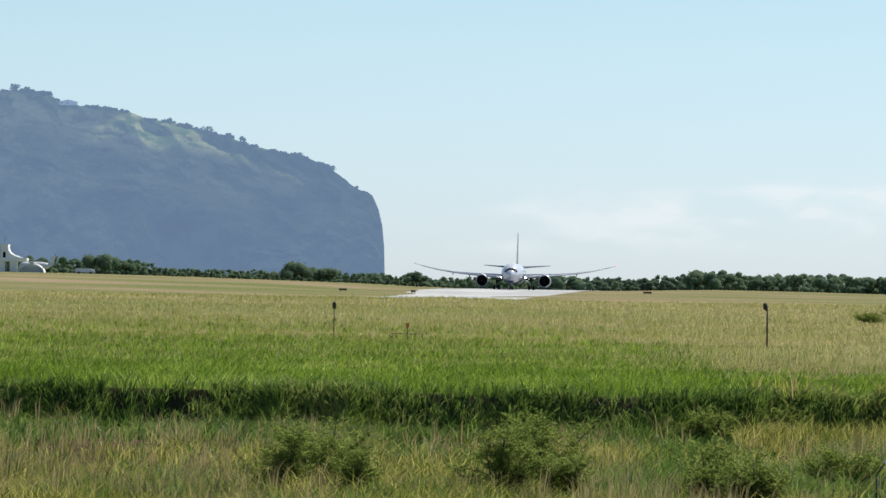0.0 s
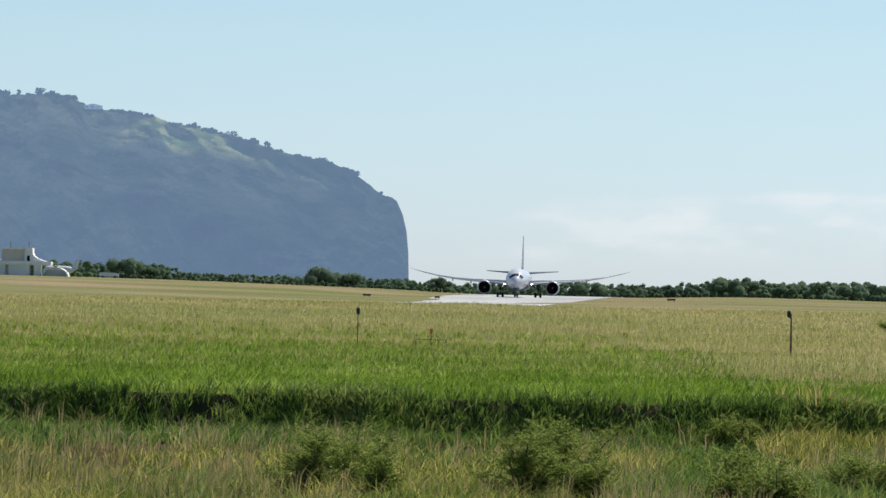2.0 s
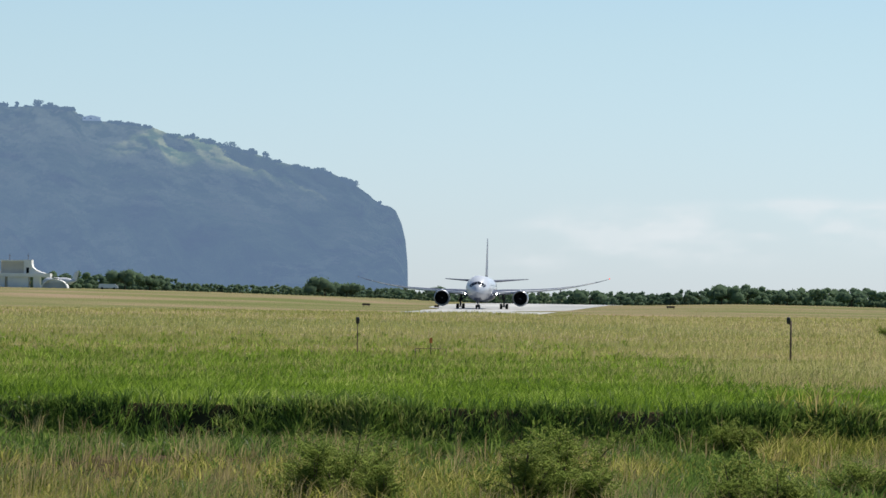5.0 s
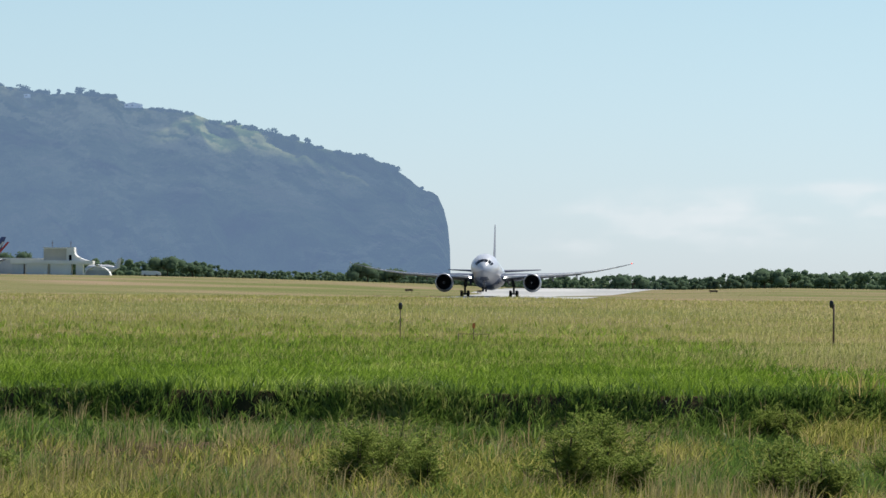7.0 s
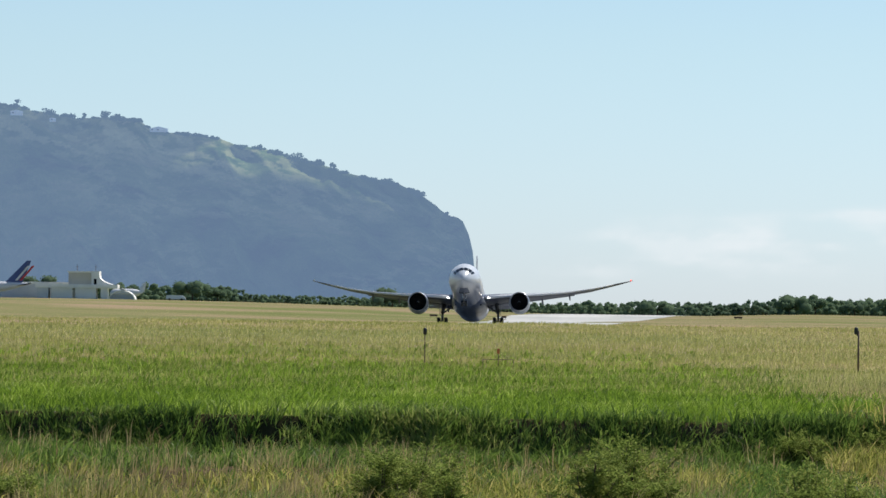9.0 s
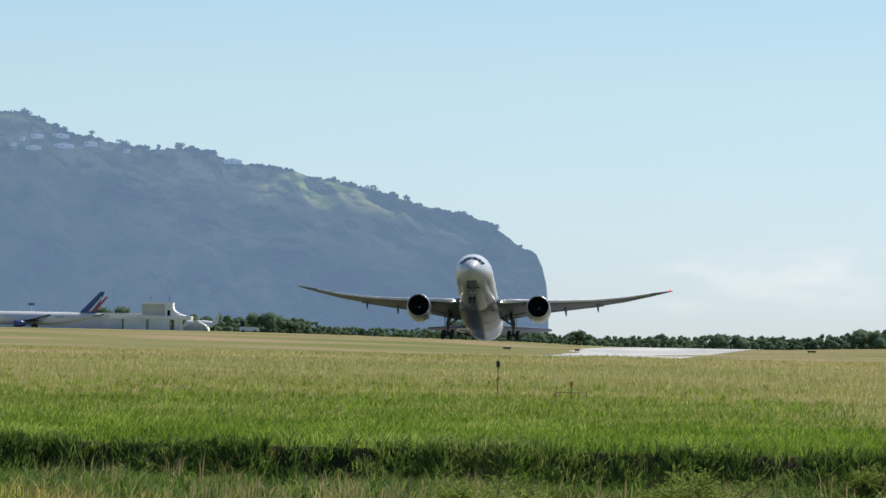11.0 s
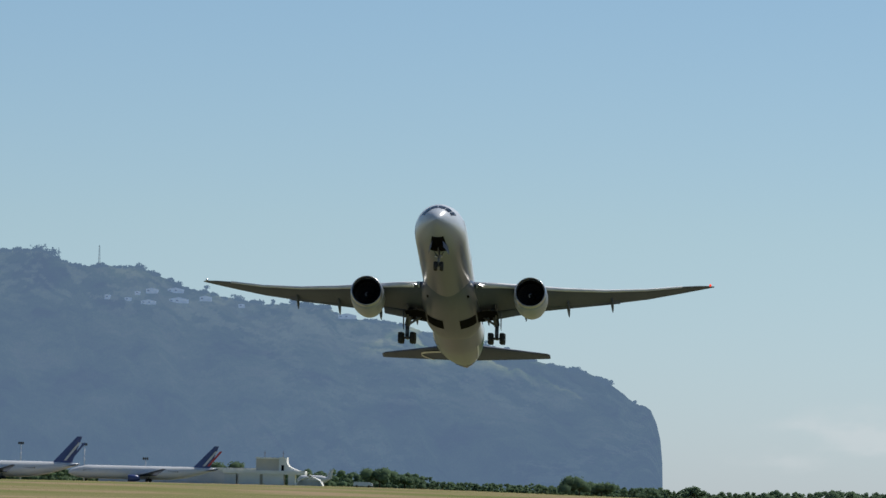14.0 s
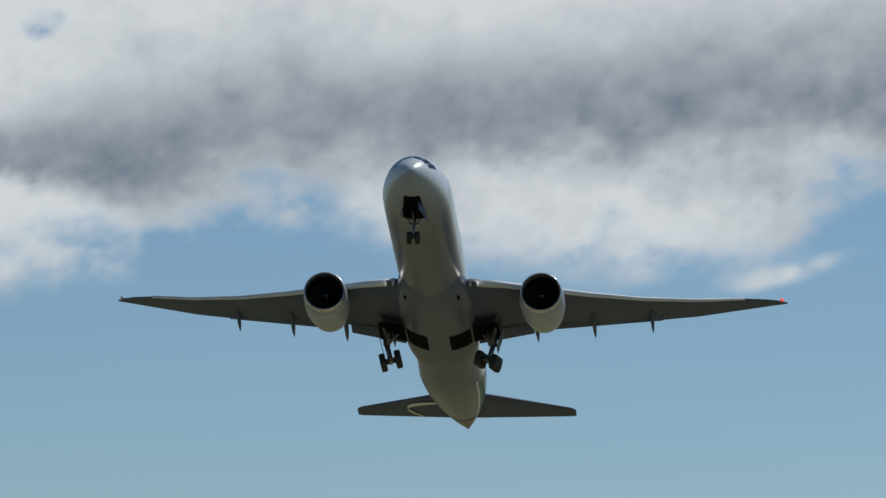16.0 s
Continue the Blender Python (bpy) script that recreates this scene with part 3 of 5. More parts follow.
def deck(a, e):
    """The grey bank overhead: heavy grey masses with white tops, frayed along its lower edge, open at one side."""
    n1, n2 = fbm(a * 0.55 + 3, e * 1.1, 71, 6, 0.55), fbm(a * 2.0, e * 2.6 + 9, 72, 5, 0.6)
    edge = 5.60 + 0.16 * np.sin(a * 0.9 + 0.6) + 0.55 * smooth(-1.6, 0.0, a) - 0.31 * smooth(-5.6, -7.6, a)
    d = 0.55 * smooth(-0.25, 1.2, e - edge) + 1.35 * (n1 - 0.44) + 0.80 * (n2 - 0.5) + 0.30
    d = d + 0.35 * np.exp(-((e - 6.7) / 0.5) ** 2) + 0.25 * smooth(7.0, 8.2, e)
    d = d - 0.55 * np.exp(-((e - 7.5) / 0.22) ** 2 - ((a + 8.15) / 0.4) ** 2)
    wisp = 0.62 * np.exp(-(((e - 5.30) - 0.30 * (a + 0.85)) / 0.13) ** 2 - ((a + 0.85) / 0.6) ** 2) * (0.1 + 1.5 * n2)
    d = np.where(e < edge - 0.7, 0, d * smooth(-0.55, 0.1, e - edge)) + wisp + 0.5 * np.exp(-((e - 5.29) / 0.11) ** 2 - ((a - 0.46) / 0.28) ** 2) * (0.1 + 1.5 * n2)
    aw, ew = a + 1.1 * (n1 - 0.5) + 0.5 * (n2 - 0.5), e + 0.5 * (n2 - 0.5) + 0.3 * (n1 - 0.5)
    n3 = fbm(a * 4.5 + 2, e * 5.5, 73, 5, 0.6)
    line = np.interp(aw, [-13, -8.3, -7.0, -5.6, -4.3, -2.5, -0.5, 5], [6.2, 6.35, 6.33, 6.55, 6.82, 6.9, 7.05, 7.2])
    wide = np.interp(aw, [-13, -8.6, -7.2, -5.0, -2.5, -0.5, 5], [0.4, 0.22, 0.66, 0.56, 0.62, 0.95, 1.0])
    deep = np.exp(-np.abs((ew - line) / wide) ** 2.4) + 0.45 * np.exp(-((ew - 7.25) / 0.3) ** 2 - ((aw + 5.7) / 0.6) ** 2) + 0.8 * smooth(8.2, 8.8, ew)
    return d, np.clip(0.15 + 0.64 * deep + 0.35 * (n1 - 0.5) + 0.36 * (n2 - 0.5) + 0.24 * (n3 - 0.5), 0, 1)


def haze_puffs(a, e):
    n1 = fbm(a * 1.4, e * 5.0, 81, 5, 0.55)
    band = np.exp(-((e - 0.55 - 0.06 * a) / 0.34) ** 2) * smooth(-0.6, 1.0, a)
    puff = 0.35 * np.exp(-((e - 1.0) / 0.07) ** 2 - ((a - 3.2) / 0.5) ** 2)
    d = np.clip(band * (n1 - 0.22) * 0.85 + puff * 0.95, 0, 0.36) * smooth(0.1, 0.3, e)
    return d, d * 0


M_CLOUD = cloud_material("cloud_grey", (1.10, 1.12, 1.15), (0.30, 0.35, 0.435))
M_PUFF = cloud_material("cloud_pale", (0.88, 0.925, 0.955), (0.88, 0.925, 0.955))
cloud("cloud_bank", -13, 5, 4.4, 10.5, 0.05, deck, M_CLOUD, "ragged grey and white cloud bank high over the mountain")
cloud("cloud_wisps", -0.9, 8, 0.15, 1.6, 0.04, haze_puffs, M_PUFF, "faint white cloud wisps low over the sea")


# ---- leaves, trees and shrubs ----
def leaf_mass(centres, radii, per, size, seed, flat=0.75):
    """Many small leaf clumps scattered through the given lobes, denser towards their skins."""
    rng = np.random.default_rng(seed)
    c, r = np.repeat(np.asarray(centres, float), per, 0), np.repeat(np.asarray(radii, float), per)
    n = len(c)
    d = rng.normal(size=(n, 3))
    d /= np.linalg.norm(d, axis=1)[:, None]
    p = c + d * (r * (0.5 + 0.52 * rng.random(n)))[:, None] * np.array([1, 1, flat])
    t1 = rng.normal(size=(n, 3))
    t1 /= np.linalg.norm(t1, axis=1)[:, None]
    t2 = np.cross(t1, rng.normal(size=(n, 3)))
    t2 /= np.linalg.norm(t2, axis=1)[:, None]
    s = (size * (0.5 + rng.random(n)))[:, None]
    v = np.stack([p - t1 * s, p + t2 * s * 0.6, p + t1 * s, p - t2 * s * 0.6], 1).reshape(-1, 3)
    return v, np.arange(n * 4).reshape(-1, 4), None


def lobe_cores(centres, radii, seed, flat=0.75, fill=0.86):
    """The dense inside of each lobe: a lumpy closed body that the leaf clumps stand out from."""
    bm = bmesh.new()
    bmesh.ops.create_icosphere(bm, subdivisions=1, radius=1.0)
    ball, tris = np.array([v.co[:] for v in bm.verts]), np.array([[v.index for v in f.verts] for f in bm.faces])
    bm.free()
    rng = np.random.default_rng(seed + 1)
    c, r, k = np.asarray(centres, float), np.asarray(radii, float), len(ball)
    lump = fill * (0.82 + 0.36 * rng.random((len(c), k)))
    v = c[:, None, :] + ball[None] * (r[:, None] * lump)[:, :, None] * np.array([1, 1, flat])
    f = tris[None] + (np.arange(len(c)) * k)[:, None, None]
    n = np.broadcast_to(ball[None] + np.array([0, 0, 0.5]), v.shape)
    return v.reshape(-1, 3), f.reshape(-1, 3), n.reshape(-1, 3)


def foliage(name, mass, material):
    v, f, n = mass
    me = mesh_of(name, v, f, material, False)
    me.polygons.foreach_set("use_smooth", [True] * len(me.polygons))
    if n is not None:
        soft_normals(me, n)
    return new(name, me)


BELT_AZ = [-9.0, -4.6, -3.9, -3.5, -3.0, -2.75, -2.2, -1.6, -1.3, -0.9, -0.4, 0.4, 1.0, 2.0, 2.6, 3.6, 4.3, 7.0]
BELT_H = [5.5, 6.0, 7.4, 6.2, 6.4, 4.0, 3.4, 3.6, 5.2, 4.8, 4.4, 5.0, 6.2, 6.5, 7.0, 7.3, 8.2, 8.4]


def tree_belt(name, az0, az1, count, dist, label, seed):
    rng = np.random.default_rng(seed)
    cs, rs = [], []
    for k in range(count):
        a, r = radians(az0 + (az1 - az0) * (k + rng.random()) / count), dist + rng.uniform(-60, 60)
        x, y = r * math.sin(a), r * math.cos(a)
        g = float(ground_z(x, y))
        h = float(np.interp(math.degrees(a), BELT_AZ, BELT_H)) * (0.85 + 0.30 * float(vnoise(np.degrees(a) * 2.3, 0.0, seed))) * rng.uniform(0.85, 1.12)
        for q in range(12):
            w = h * rng.uniform(0.14, 0.28)
            up = rng.random() ** 1.25
            cs.append((x + rng.uniform(-1, 1) * h * (0.95 - 0.6 * up), y + rng.uniform(-1, 1) * h * 0.6, g + max(w * 0.5, h * (0.04 + 0.84 * up) - w * 0.5)))
            rs.append(w)
    tagged(foliage(name, leaf_mass(cs, rs, 18, 0.34, seed), M_TREE), label, "trees", kind="stuff")
    tagged(foliage("thicket", lobe_cores(cs, rs, seed), M_TREE), "dense inner foliage of the low tree belt", "trees", kind="stuff")


tree_belt("tree_belt", -9.0, -0.6, 250, 2190, "dark green belt of low trees beyond the airfield", 21)
tree_belt("tree_belt", -0.7, 7.0, 240, 2160, "dark green belt of low trees beyond the runway", 22)


def tree(x, y, h, w, seed):
    """A single rounded tree: tapered trunk, limbs, crown of clumps."""
    rng = np.random.default_rng(seed)
    g, h = float(ground_z(x, y)), h * 0.85
    ob = empty("tree", pose(x, y, g), "dark green rounded tree standing above the tree belt", "tree", "trees above the belt")
    bm = bmesh.new()
    tube(bm, (0, 0, -0.2), (0.1, 0, h * 0.5), 0.28, 0.16, 8)
    cs, rs = [], []
    for k in range(11):
        c = Vector((rng.uniform(-1, 1) * w * 0.42, rng.uniform(-1, 1) * w * 0.3, h * rng.uniform(0.4, 0.82)))
        tube(bm, (0.1, 0, h * 0.35), c, 0.1, 0.04, 5)
        cs.append(tuple(c))
        rs.append(w * rng.uniform(0.16, 0.27))
    part("trunk", bm, M_BARK, ob)
    crown = foliage("crown", leaf_mass(cs, rs, 110, 0.32, seed), M_TREE)
    crown.parent = ob
    foliage("inner_foliage", lobe_cores(cs, rs, seed), M_TREE).parent = crown


for k, (a, r, h, w) in enumerate([(-3.29, 2080, 7.6, 12), (-3.05, 2090, 5.8, 9), (-1.36, 2080, 7.0, 13), (-1.15, 2085, 5.6, 10), (-0.25, 2100, 6.2, 8),
                                  (2.47, 2060, 7.4, 13), (2.72, 2065, 6.6, 8), (3.1, 2070, 5.6, 10), (3.72, 2060, 5.8, 9), (-4.75, 2080, 9.0, 12), (1.2, 2080, 5.6, 10)]):
    tree(r * math.sin(radians(a)), r * math.cos(radians(a)), h, w, 200 + k)


def shrub(x, y, h, w, seed, label="feathery green shrub growing below the bank", fine=1.0):
    """A ragged shrub: a few leaning limbs, each ending in drooping sprays of fine leaflets."""
    rng = np.random.default_rng(seed)
    ob = empty("shrub", pose(x, y, float(ground_z(x, y))), label, "shrub", "shrubs below the bank")
    bm = bmesh.new()
    vs, fs = [], []
    w, h = w * 1.2, h * 0.88
    for lobe in range(int(5 + 3 * w)):
        la, reach = rng.uniform(0, 2 * math.pi), rng.uniform(0.1, 1.0)
        top = np.array([math.cos(la) * w * 0.42 * reach, math.sin(la) * w * 0.40 * reach, h * rng.uniform(0.45, 1.2) * (1.1 - 0.35 * reach)])
        fork = top * np.array([0.6, 0.6, 0.62])
        tube(bm, (0, 0, -0.05), tuple(fork), 0.022, 0.014, 5)
        tube(bm, tuple(fork), tuple(top), 0.014, 0.005, 5)
        for k in range(int(34 * fine)):
            s0 = rng.uniform(0.25, 1.0)
            root = fork * 2 * s0 * (1 - s0) + top * s0 * s0
            a, ln = rng.uniform(0, 2 * math.pi), rng.uniform(0.16, 0.36) * (0.7 + 0.4 * w / 2)
            way = np.array([math.cos(a), math.sin(a), rng.uniform(0.1, 1.6)])
            for s in np.linspace(0.15, 1.0, 11):
                p = root + way * ln * s - np.array([0, 0, 0.22 * ln * 2 * s * s])
                for side in (-1, 1):
                    d = np.array([math.cos(a + side * 1.1), math.sin(a + side * 1.1), rng.uniform(-0.2, 0.9)])
                    lf, wd = rng.uniform(0.045, 0.09) * (1.15 - 0.6 * s), rng.uniform(0.009, 0.016)
                    sd = np.cross(d, rng.normal(size=3))
                    sd /= np.linalg.norm(sd)
                    b = len(vs)
                    vs += [p - sd * wd * 0.4, p + d * lf * 0.6 - sd * wd, p + d * lf, p + d * lf * 0.6 + sd * wd]
                    fs.append([b, b + 1, b + 2, b + 3])
    part("stem", bm, M_BARK, ob)
    pts = np.array(vs)
    foliage("foliage", (pts, np.array(fs), None), M_SHRUB).parent = ob


for k, (a, r, h, w) in enumerate([(-1.12, 108, 1.55, 2.3), (-1.45, 105, 1.1, 1.8), (-0.75, 104, 0.95, 1.5), (0.90, 108, 1.55, 2.4), (0.55, 104, 1.15, 1.7),
                                  (1.3, 104, 0.95, 1.6), (2.65, 104, 1.05, 1.7), (3.05, 102, 0.9, 1.4), (2.55, 146, 0.7, 1.9), (3.35, 146.5, 0.75, 1.8),
                                  (3.9, 110, 0.9, 1.6), (-5.1, 108, 0.8, 1.6)]):
    shrub(r * math.sin(radians(a)), r * math.cos(radians(a)), h, w, 300 + k)


for k, (a, r, h, w) in enumerate([(4.12, 420, 0.9, 2.6), (4.42, 425, 1.1, 3.2), (4.75, 430, 1.0, 3.0)]):
    shrub(r * math.sin(radians(a)), r * math.cos(radians(a)), h, w, 340 + k, "dark green bush standing in the dry field", 1.6)


# ---- the taking-off airliner ----
NOSE, TAIL = -37.1, 36.1


def fus(y):
    """Half width, half height and middle height of the fuselage at y."""
    if y < NOSE + 10:
        s = max(0.0, (y - NOSE) / 10)
        k = max(1e-4, 1 - (1 - s) ** 2.1) ** 0.63
        return 3.1 * k, 3.1 * k, 5.2 - 0.95 * (1 - s) ** 2
    if y > 12:
        s = min(1.0, (y - 12) / (TAIL - 12))
        top, low = 8.3 - 0.55 * s ** 2, 2.1 + 4.85 * s ** 1.35
        return 3.1 * (1 - s ** 2.0) + 0.10, (top - low) / 2, (top + low) / 2
    return 3.1, 3.1, 5.2


def fus_at(y, deg, off=0.0):
    """A point of the skin: deg from the top towards +x."""
    w, h, z = fus(y)
    return ((w + off) * math.sin(radians(deg)), y, z + (h + off) * math.cos(radians(deg)))


def fairing_at(y, deg, off=0.0):
    e = max(0.0, 1 - abs((y + 3) / 13.5) ** 3.5) ** 0.5
    return ((3.5 * e + off) * math.sin(radians(deg)), y, 3.85 + (2.05 * e + off) * math.cos(radians(deg)))


def patch(bm, at, y0, y1, d0, d1, off, ny=6, nd=6, thick=0.0):
    """A panel that follows the skin."""
    rows = [[bm.verts.new(at(y0 + (y1 - y0) * i / ny, d0 + (d1 - d0) * j / nd, off)) for j in range(nd + 1)] for i in range(ny + 1)]
    for a, b in zip(rows, rows[1:]):
        for j in range(nd):
            bm.faces.new((a[j], a[j + 1], b[j + 1], b[j]))
    if thick:
        bmesh.ops.solidify(bm, geom=bm.faces[:], thickness=thick)
    return bm


def foil(stations, up, n=14):
    """Rings of a wing: stations of (leading edge point, chord, thickness); up: the way of the thickness."""
    rings = []
    for le, chord, th in stations:
        ring = []
        for k in range(2 * n):
            u = k / n
            side = 1 if u < 1 else -1
            c = u if u < 1 else 2 - u
            c = 0.5 - 0.5 * math.cos(math.pi * c)
            prof = 5 * th * (0.2969 * math.sqrt(max(c, 0)) - 0.126 * c - 0.3516 * c * c + 0.2843 * c ** 3 - 0.1036 * c ** 4) * chord
            bulge = side * prof * (1.15 if side > 0 else 0.85) + 0.012 * chord * math.sin(math.pi * c)
            ring.append(tuple(Vector(le) + Vector((0, chord * c, 0)) + Vector(up) * bulge))
        rings.append(ring)
    return rings


def wheel_mesh(r, w):
    bm = bmesh.new()
    n = 24
    prof = [(-0.30, 0.30), (-0.5, 0.62), (-0.5, 0.86), (-0.38, 0.97), (-0.15, 1.0), (0.15, 1.0), (0.38, 0.97), (0.5, 0.86), (0.5, 0.62), (0.30, 0.30)]
    rings = [[(s * w, r * q * math.cos(k * 2 * math.pi / n), r * q * math.sin(k * 2 * math.pi / n)) for k in range(n)] for s, q in prof]
    loft(bm, rings)
    bmesh.ops.recalc_face_normals(bm, faces=bm.faces[:])
    me = bpy.data.meshes.new("wheel")
    bm.to_mesh(me)
    bm.free()
    me.materials.append(M_TYRE)
    me.polygons.foreach_set("use_smooth", [True] * len(me.polygons))
    return me


def blade_mesh():
    """One curved fan blade, standing out along +x from the hub's middle."""
    bm = bmesh.new()
    rows = []
    for u in np.linspace(0, 1, 6):
        r, tw, w, q = 0.42 + 1.15 * u, 0.55 + 0.5 * u, 0.20 + 0.12 * math.sin(math.pi * u), 0.25 * u
        c, t = Vector((math.cos(q), 0, math.sin(q))) * r, Vector((-math.sin(q), 0, math.cos(q)))
        d = t * math.sin(tw) * w + Vector((0, 1, 0)) * math.cos(tw) * w
        n = Vector((0, 1, 0)).cross(t) * 0.012
        rows.append([tuple(c - d + n), tuple(c + d + n), tuple(c + d - n), tuple(c - d - n)])
    loft(bm, rows)
    bmesh.ops.recalc_face_normals(bm, faces=bm.faces[:])
    me = bpy.data.meshes.new("fan_blade")
    bm.to_mesh(me)
    bm.free()
    me.materials.append(M_FAN)
    return me


def wing_shape(side):
    st = [((side * 2.2, -12.1, 3.75), 14.2, 0.115), ((side * 3.3, -11.3, 3.9), 13.4, 0.115), ((side * 6.5, -9.1, 4.25), 11.2, 0.11), ((side * 9.85, -6.75, 4.45), 9.0, 0.105),
          ((side * 14, -3.85, 4.72), 7.55, 0.10), ((side * 19, -0.35, 5.2), 5.85, 0.095), ((side * 24, 3.1, 5.98), 4.2, 0.09), ((side * 28.6, 6.35, 7.02), 2.75, 0.085),
          ((side * 30.4, 8.1, 7.5), 1.9, 0.08), ((side * 31.7, 9.75, 7.9), 1.05, 0.07), ((side * 32.4, 10.9, 8.12), 0.35, 0.06)]
    return foil(st, (0, 0, 1))


def build_airliner():
    plane = empty("airliner", pose(0, 1800, 2), "white twin-engined jet airliner taking off, landing gear down", "airplane")
    made = {"plane": plane, "wing": [], "engine": [], "fan": [], "gear": [], "nose_door": [], "main_door": [], "wheel": [], "bogie": []}
    bm = bmesh.new()
    ys = list(NOSE + 10 * np.linspace(0.012, 1, 28) ** 1.7) + list(np.linspace(NOSE + 11.5, 12, 16)) + list(np.linspace(13.5, TAIL, 26))
    loft(bm, [[fus_at(y, k * 360 / 48) for k in range(48)] for y in ys])
    body = part("fuselage", bm, M_HULL, plane, "glossy white fuselage, its underside darkened by painted shade")
    # Underside shade painted into the hull colour, weaker towards the nose.
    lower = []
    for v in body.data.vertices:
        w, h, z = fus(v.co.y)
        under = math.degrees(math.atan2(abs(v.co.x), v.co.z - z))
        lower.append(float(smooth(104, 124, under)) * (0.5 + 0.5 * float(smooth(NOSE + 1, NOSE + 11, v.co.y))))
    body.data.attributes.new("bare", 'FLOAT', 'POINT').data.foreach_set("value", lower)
    for side in (-1, 1):
        for d0, d1, y0, y1 in ((1, 28, -35.35, -34.15), (29.5, 50, -35.3, -33.95), (52, 66, -35.1, -33.65)):
            part("cockpit_window", patch(bmesh.new(), fus_at, y0, y1, side * d0, side * d1, 0.02, 4, 5), M_GLASS, body, "dark cockpit window pane")
        bm = bmesh.new()
        for k in range(62):
            y = -27 + k * 0.72
            if abs(y + 17) > 0.8 and abs(y - 3) > 0.8:
                patch(bm, fus_at, y, y + 0.26, side * 74, side * 80.5, 0.012, 1, 1)
        tagged(part("cabin_windows", bm, M_GLASS, body, "row of small dark cabin windows"), kind="stuff")
        for k, (y, hw) in enumerate([(-29.6, 0.55), (-17, 0.55), (3, 0.55), (22.5, 0.5)]):
            part("cabin_door", patch(bmesh.new(), fus_at, y - hw, y + hw, side * 66, side * 100, 0.02, 3, 6), M_WHITE, body)
        part("livery_stripe", patch(bmesh.new(), fus_at, 14.5, 33.5, side * 62, side * 126, 0.035, 44, 16), M_TEAL, body, "teal painted stripe on the rear fuselage")
        part("livery_stripe", patch(bmesh.new(), fus_at, 13.0, 33.5, side * 126.5, side * 132, 0.035, 44, 4), M_WHITE, body, "thin white painted stripe")
    part("tail_cone", patch(bmesh.new(), fus_at, 28.6, TAIL - 0.05, -180, 180, 0.05, 28, 48), M_PURPLE, body, "purple painted tail cone")
    bm = bmesh.new()
    loft(bm, [[fairing_at(y, k * 360 / 40) for k in range(40)] for y in -3 + 13.49 * np.sin(np.linspace(-math.pi / 2, math.pi / 2, 36))])
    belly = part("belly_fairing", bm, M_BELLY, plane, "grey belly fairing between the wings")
    for side in (-1, 1):
        bm = bmesh.new()
        patch(bm, fairing_at, -11.2, -10.3, side * 128, side * 134, 0.02, 3, 3)
        part("air_scoop", bm, M_DARK, belly, "small dark air scoop")
        # The well is not cut out: a dark skin panel paints its inner shade.
        bm = bmesh.new()
        patch(bm, fairing_at, -2.6, 1.0, side * 122, side * 163, 0.025, 8, 8)
        part("well_shade", bm, M_DARK, belly, "near-black panel painting the shade inside a main wheel well")
        hinge = Vector(fairing_at(-0.9, side * 119, 0.05))
        bm = bmesh.new()
        patch(bm, fairing_at, -3.1, 1.3, side * 119, side * 168, 0.05, 8, 8)
        for v in bm.verts:
            v.co -= hinge
        door = part("main_gear_door", bm, M_BELLY, plane, "grey belly door of the main wheel well")
        door.matrix_basis = Matrix.Translation(hinge)
        bm = bmesh.new()
        patch(bm, fairing_at, -3.05, 1.25, side * 120, side * 167.5, 0.035, 8, 8)
        for v in bm.verts:
            v.co -= hinge
        part("door_lining", bm, M_DARK, door, "dark inner lining")
        made["main_door"].append((door, hinge, side))
        # wings
        bm = bmesh.new()
        loft(bm, wing_shape(side))
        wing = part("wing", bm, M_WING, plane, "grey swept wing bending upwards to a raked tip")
        made["wing"].append((wing, side))
        bm = bmesh.new()
        rings = []
        for le, ch in (((3.4, -11.26, 3.93), 1.2), ((6.5, -9.13, 4.25), 1.0), ((9.85, -6.79, 4.45), 0.9), ((14, -3.89, 4.72), 0.75), ((19, -0.39, 5.2), 0.6), ((24, 3.06, 5.98), 0.5), ((28.4, 6.2, 6.98), 0.4)):
            r = 0.075 * ch * 4
            rings.append([(side * le[0], le[1] + r * 1.2 * math.cos(q) + 0.16 * ch, le[2] + 0.01 + r * math.sin(q)) for q in np.linspace(0, 2 * math.pi, 10, endpoint=False)])
        loft(bm, rings)
        part("leading_edge_slat", bm, M_SLAT, wing, "pale grey leading edge slat")
        for x, y, z, s in ((4.3, 0.4, 3.5, 1.0), (8.9, 1.0, 4.0, 1.1), (14.2, 2.9, 4.55, 1.0), (19.6, 4.7, 5.15, 0.9)):
            bm = bmesh.new()
            rings = []
            for u in np.linspace(0, 1, 9):
                r = 0.30 * s * math.sin(math.pi * (0.04 + 0.94 * u)) ** 0.6
                rings.append([(side * x + r * 0.65 * math.cos(q), y - 2.3 * s + 4.3 * s * u, z - 0.05 - 0.75 * s * u ** 1.6 + r * math.sin(q)) for q in np.linspace(0, 2 * math.pi, 10, endpoint=False)])
            loft(bm, rings)
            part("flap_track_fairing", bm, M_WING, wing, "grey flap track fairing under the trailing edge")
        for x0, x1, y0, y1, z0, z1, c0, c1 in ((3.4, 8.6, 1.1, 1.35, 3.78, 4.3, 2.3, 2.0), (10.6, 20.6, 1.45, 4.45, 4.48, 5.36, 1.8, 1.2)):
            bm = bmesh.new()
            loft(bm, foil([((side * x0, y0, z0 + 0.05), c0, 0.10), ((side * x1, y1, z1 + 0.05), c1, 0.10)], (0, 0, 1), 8))
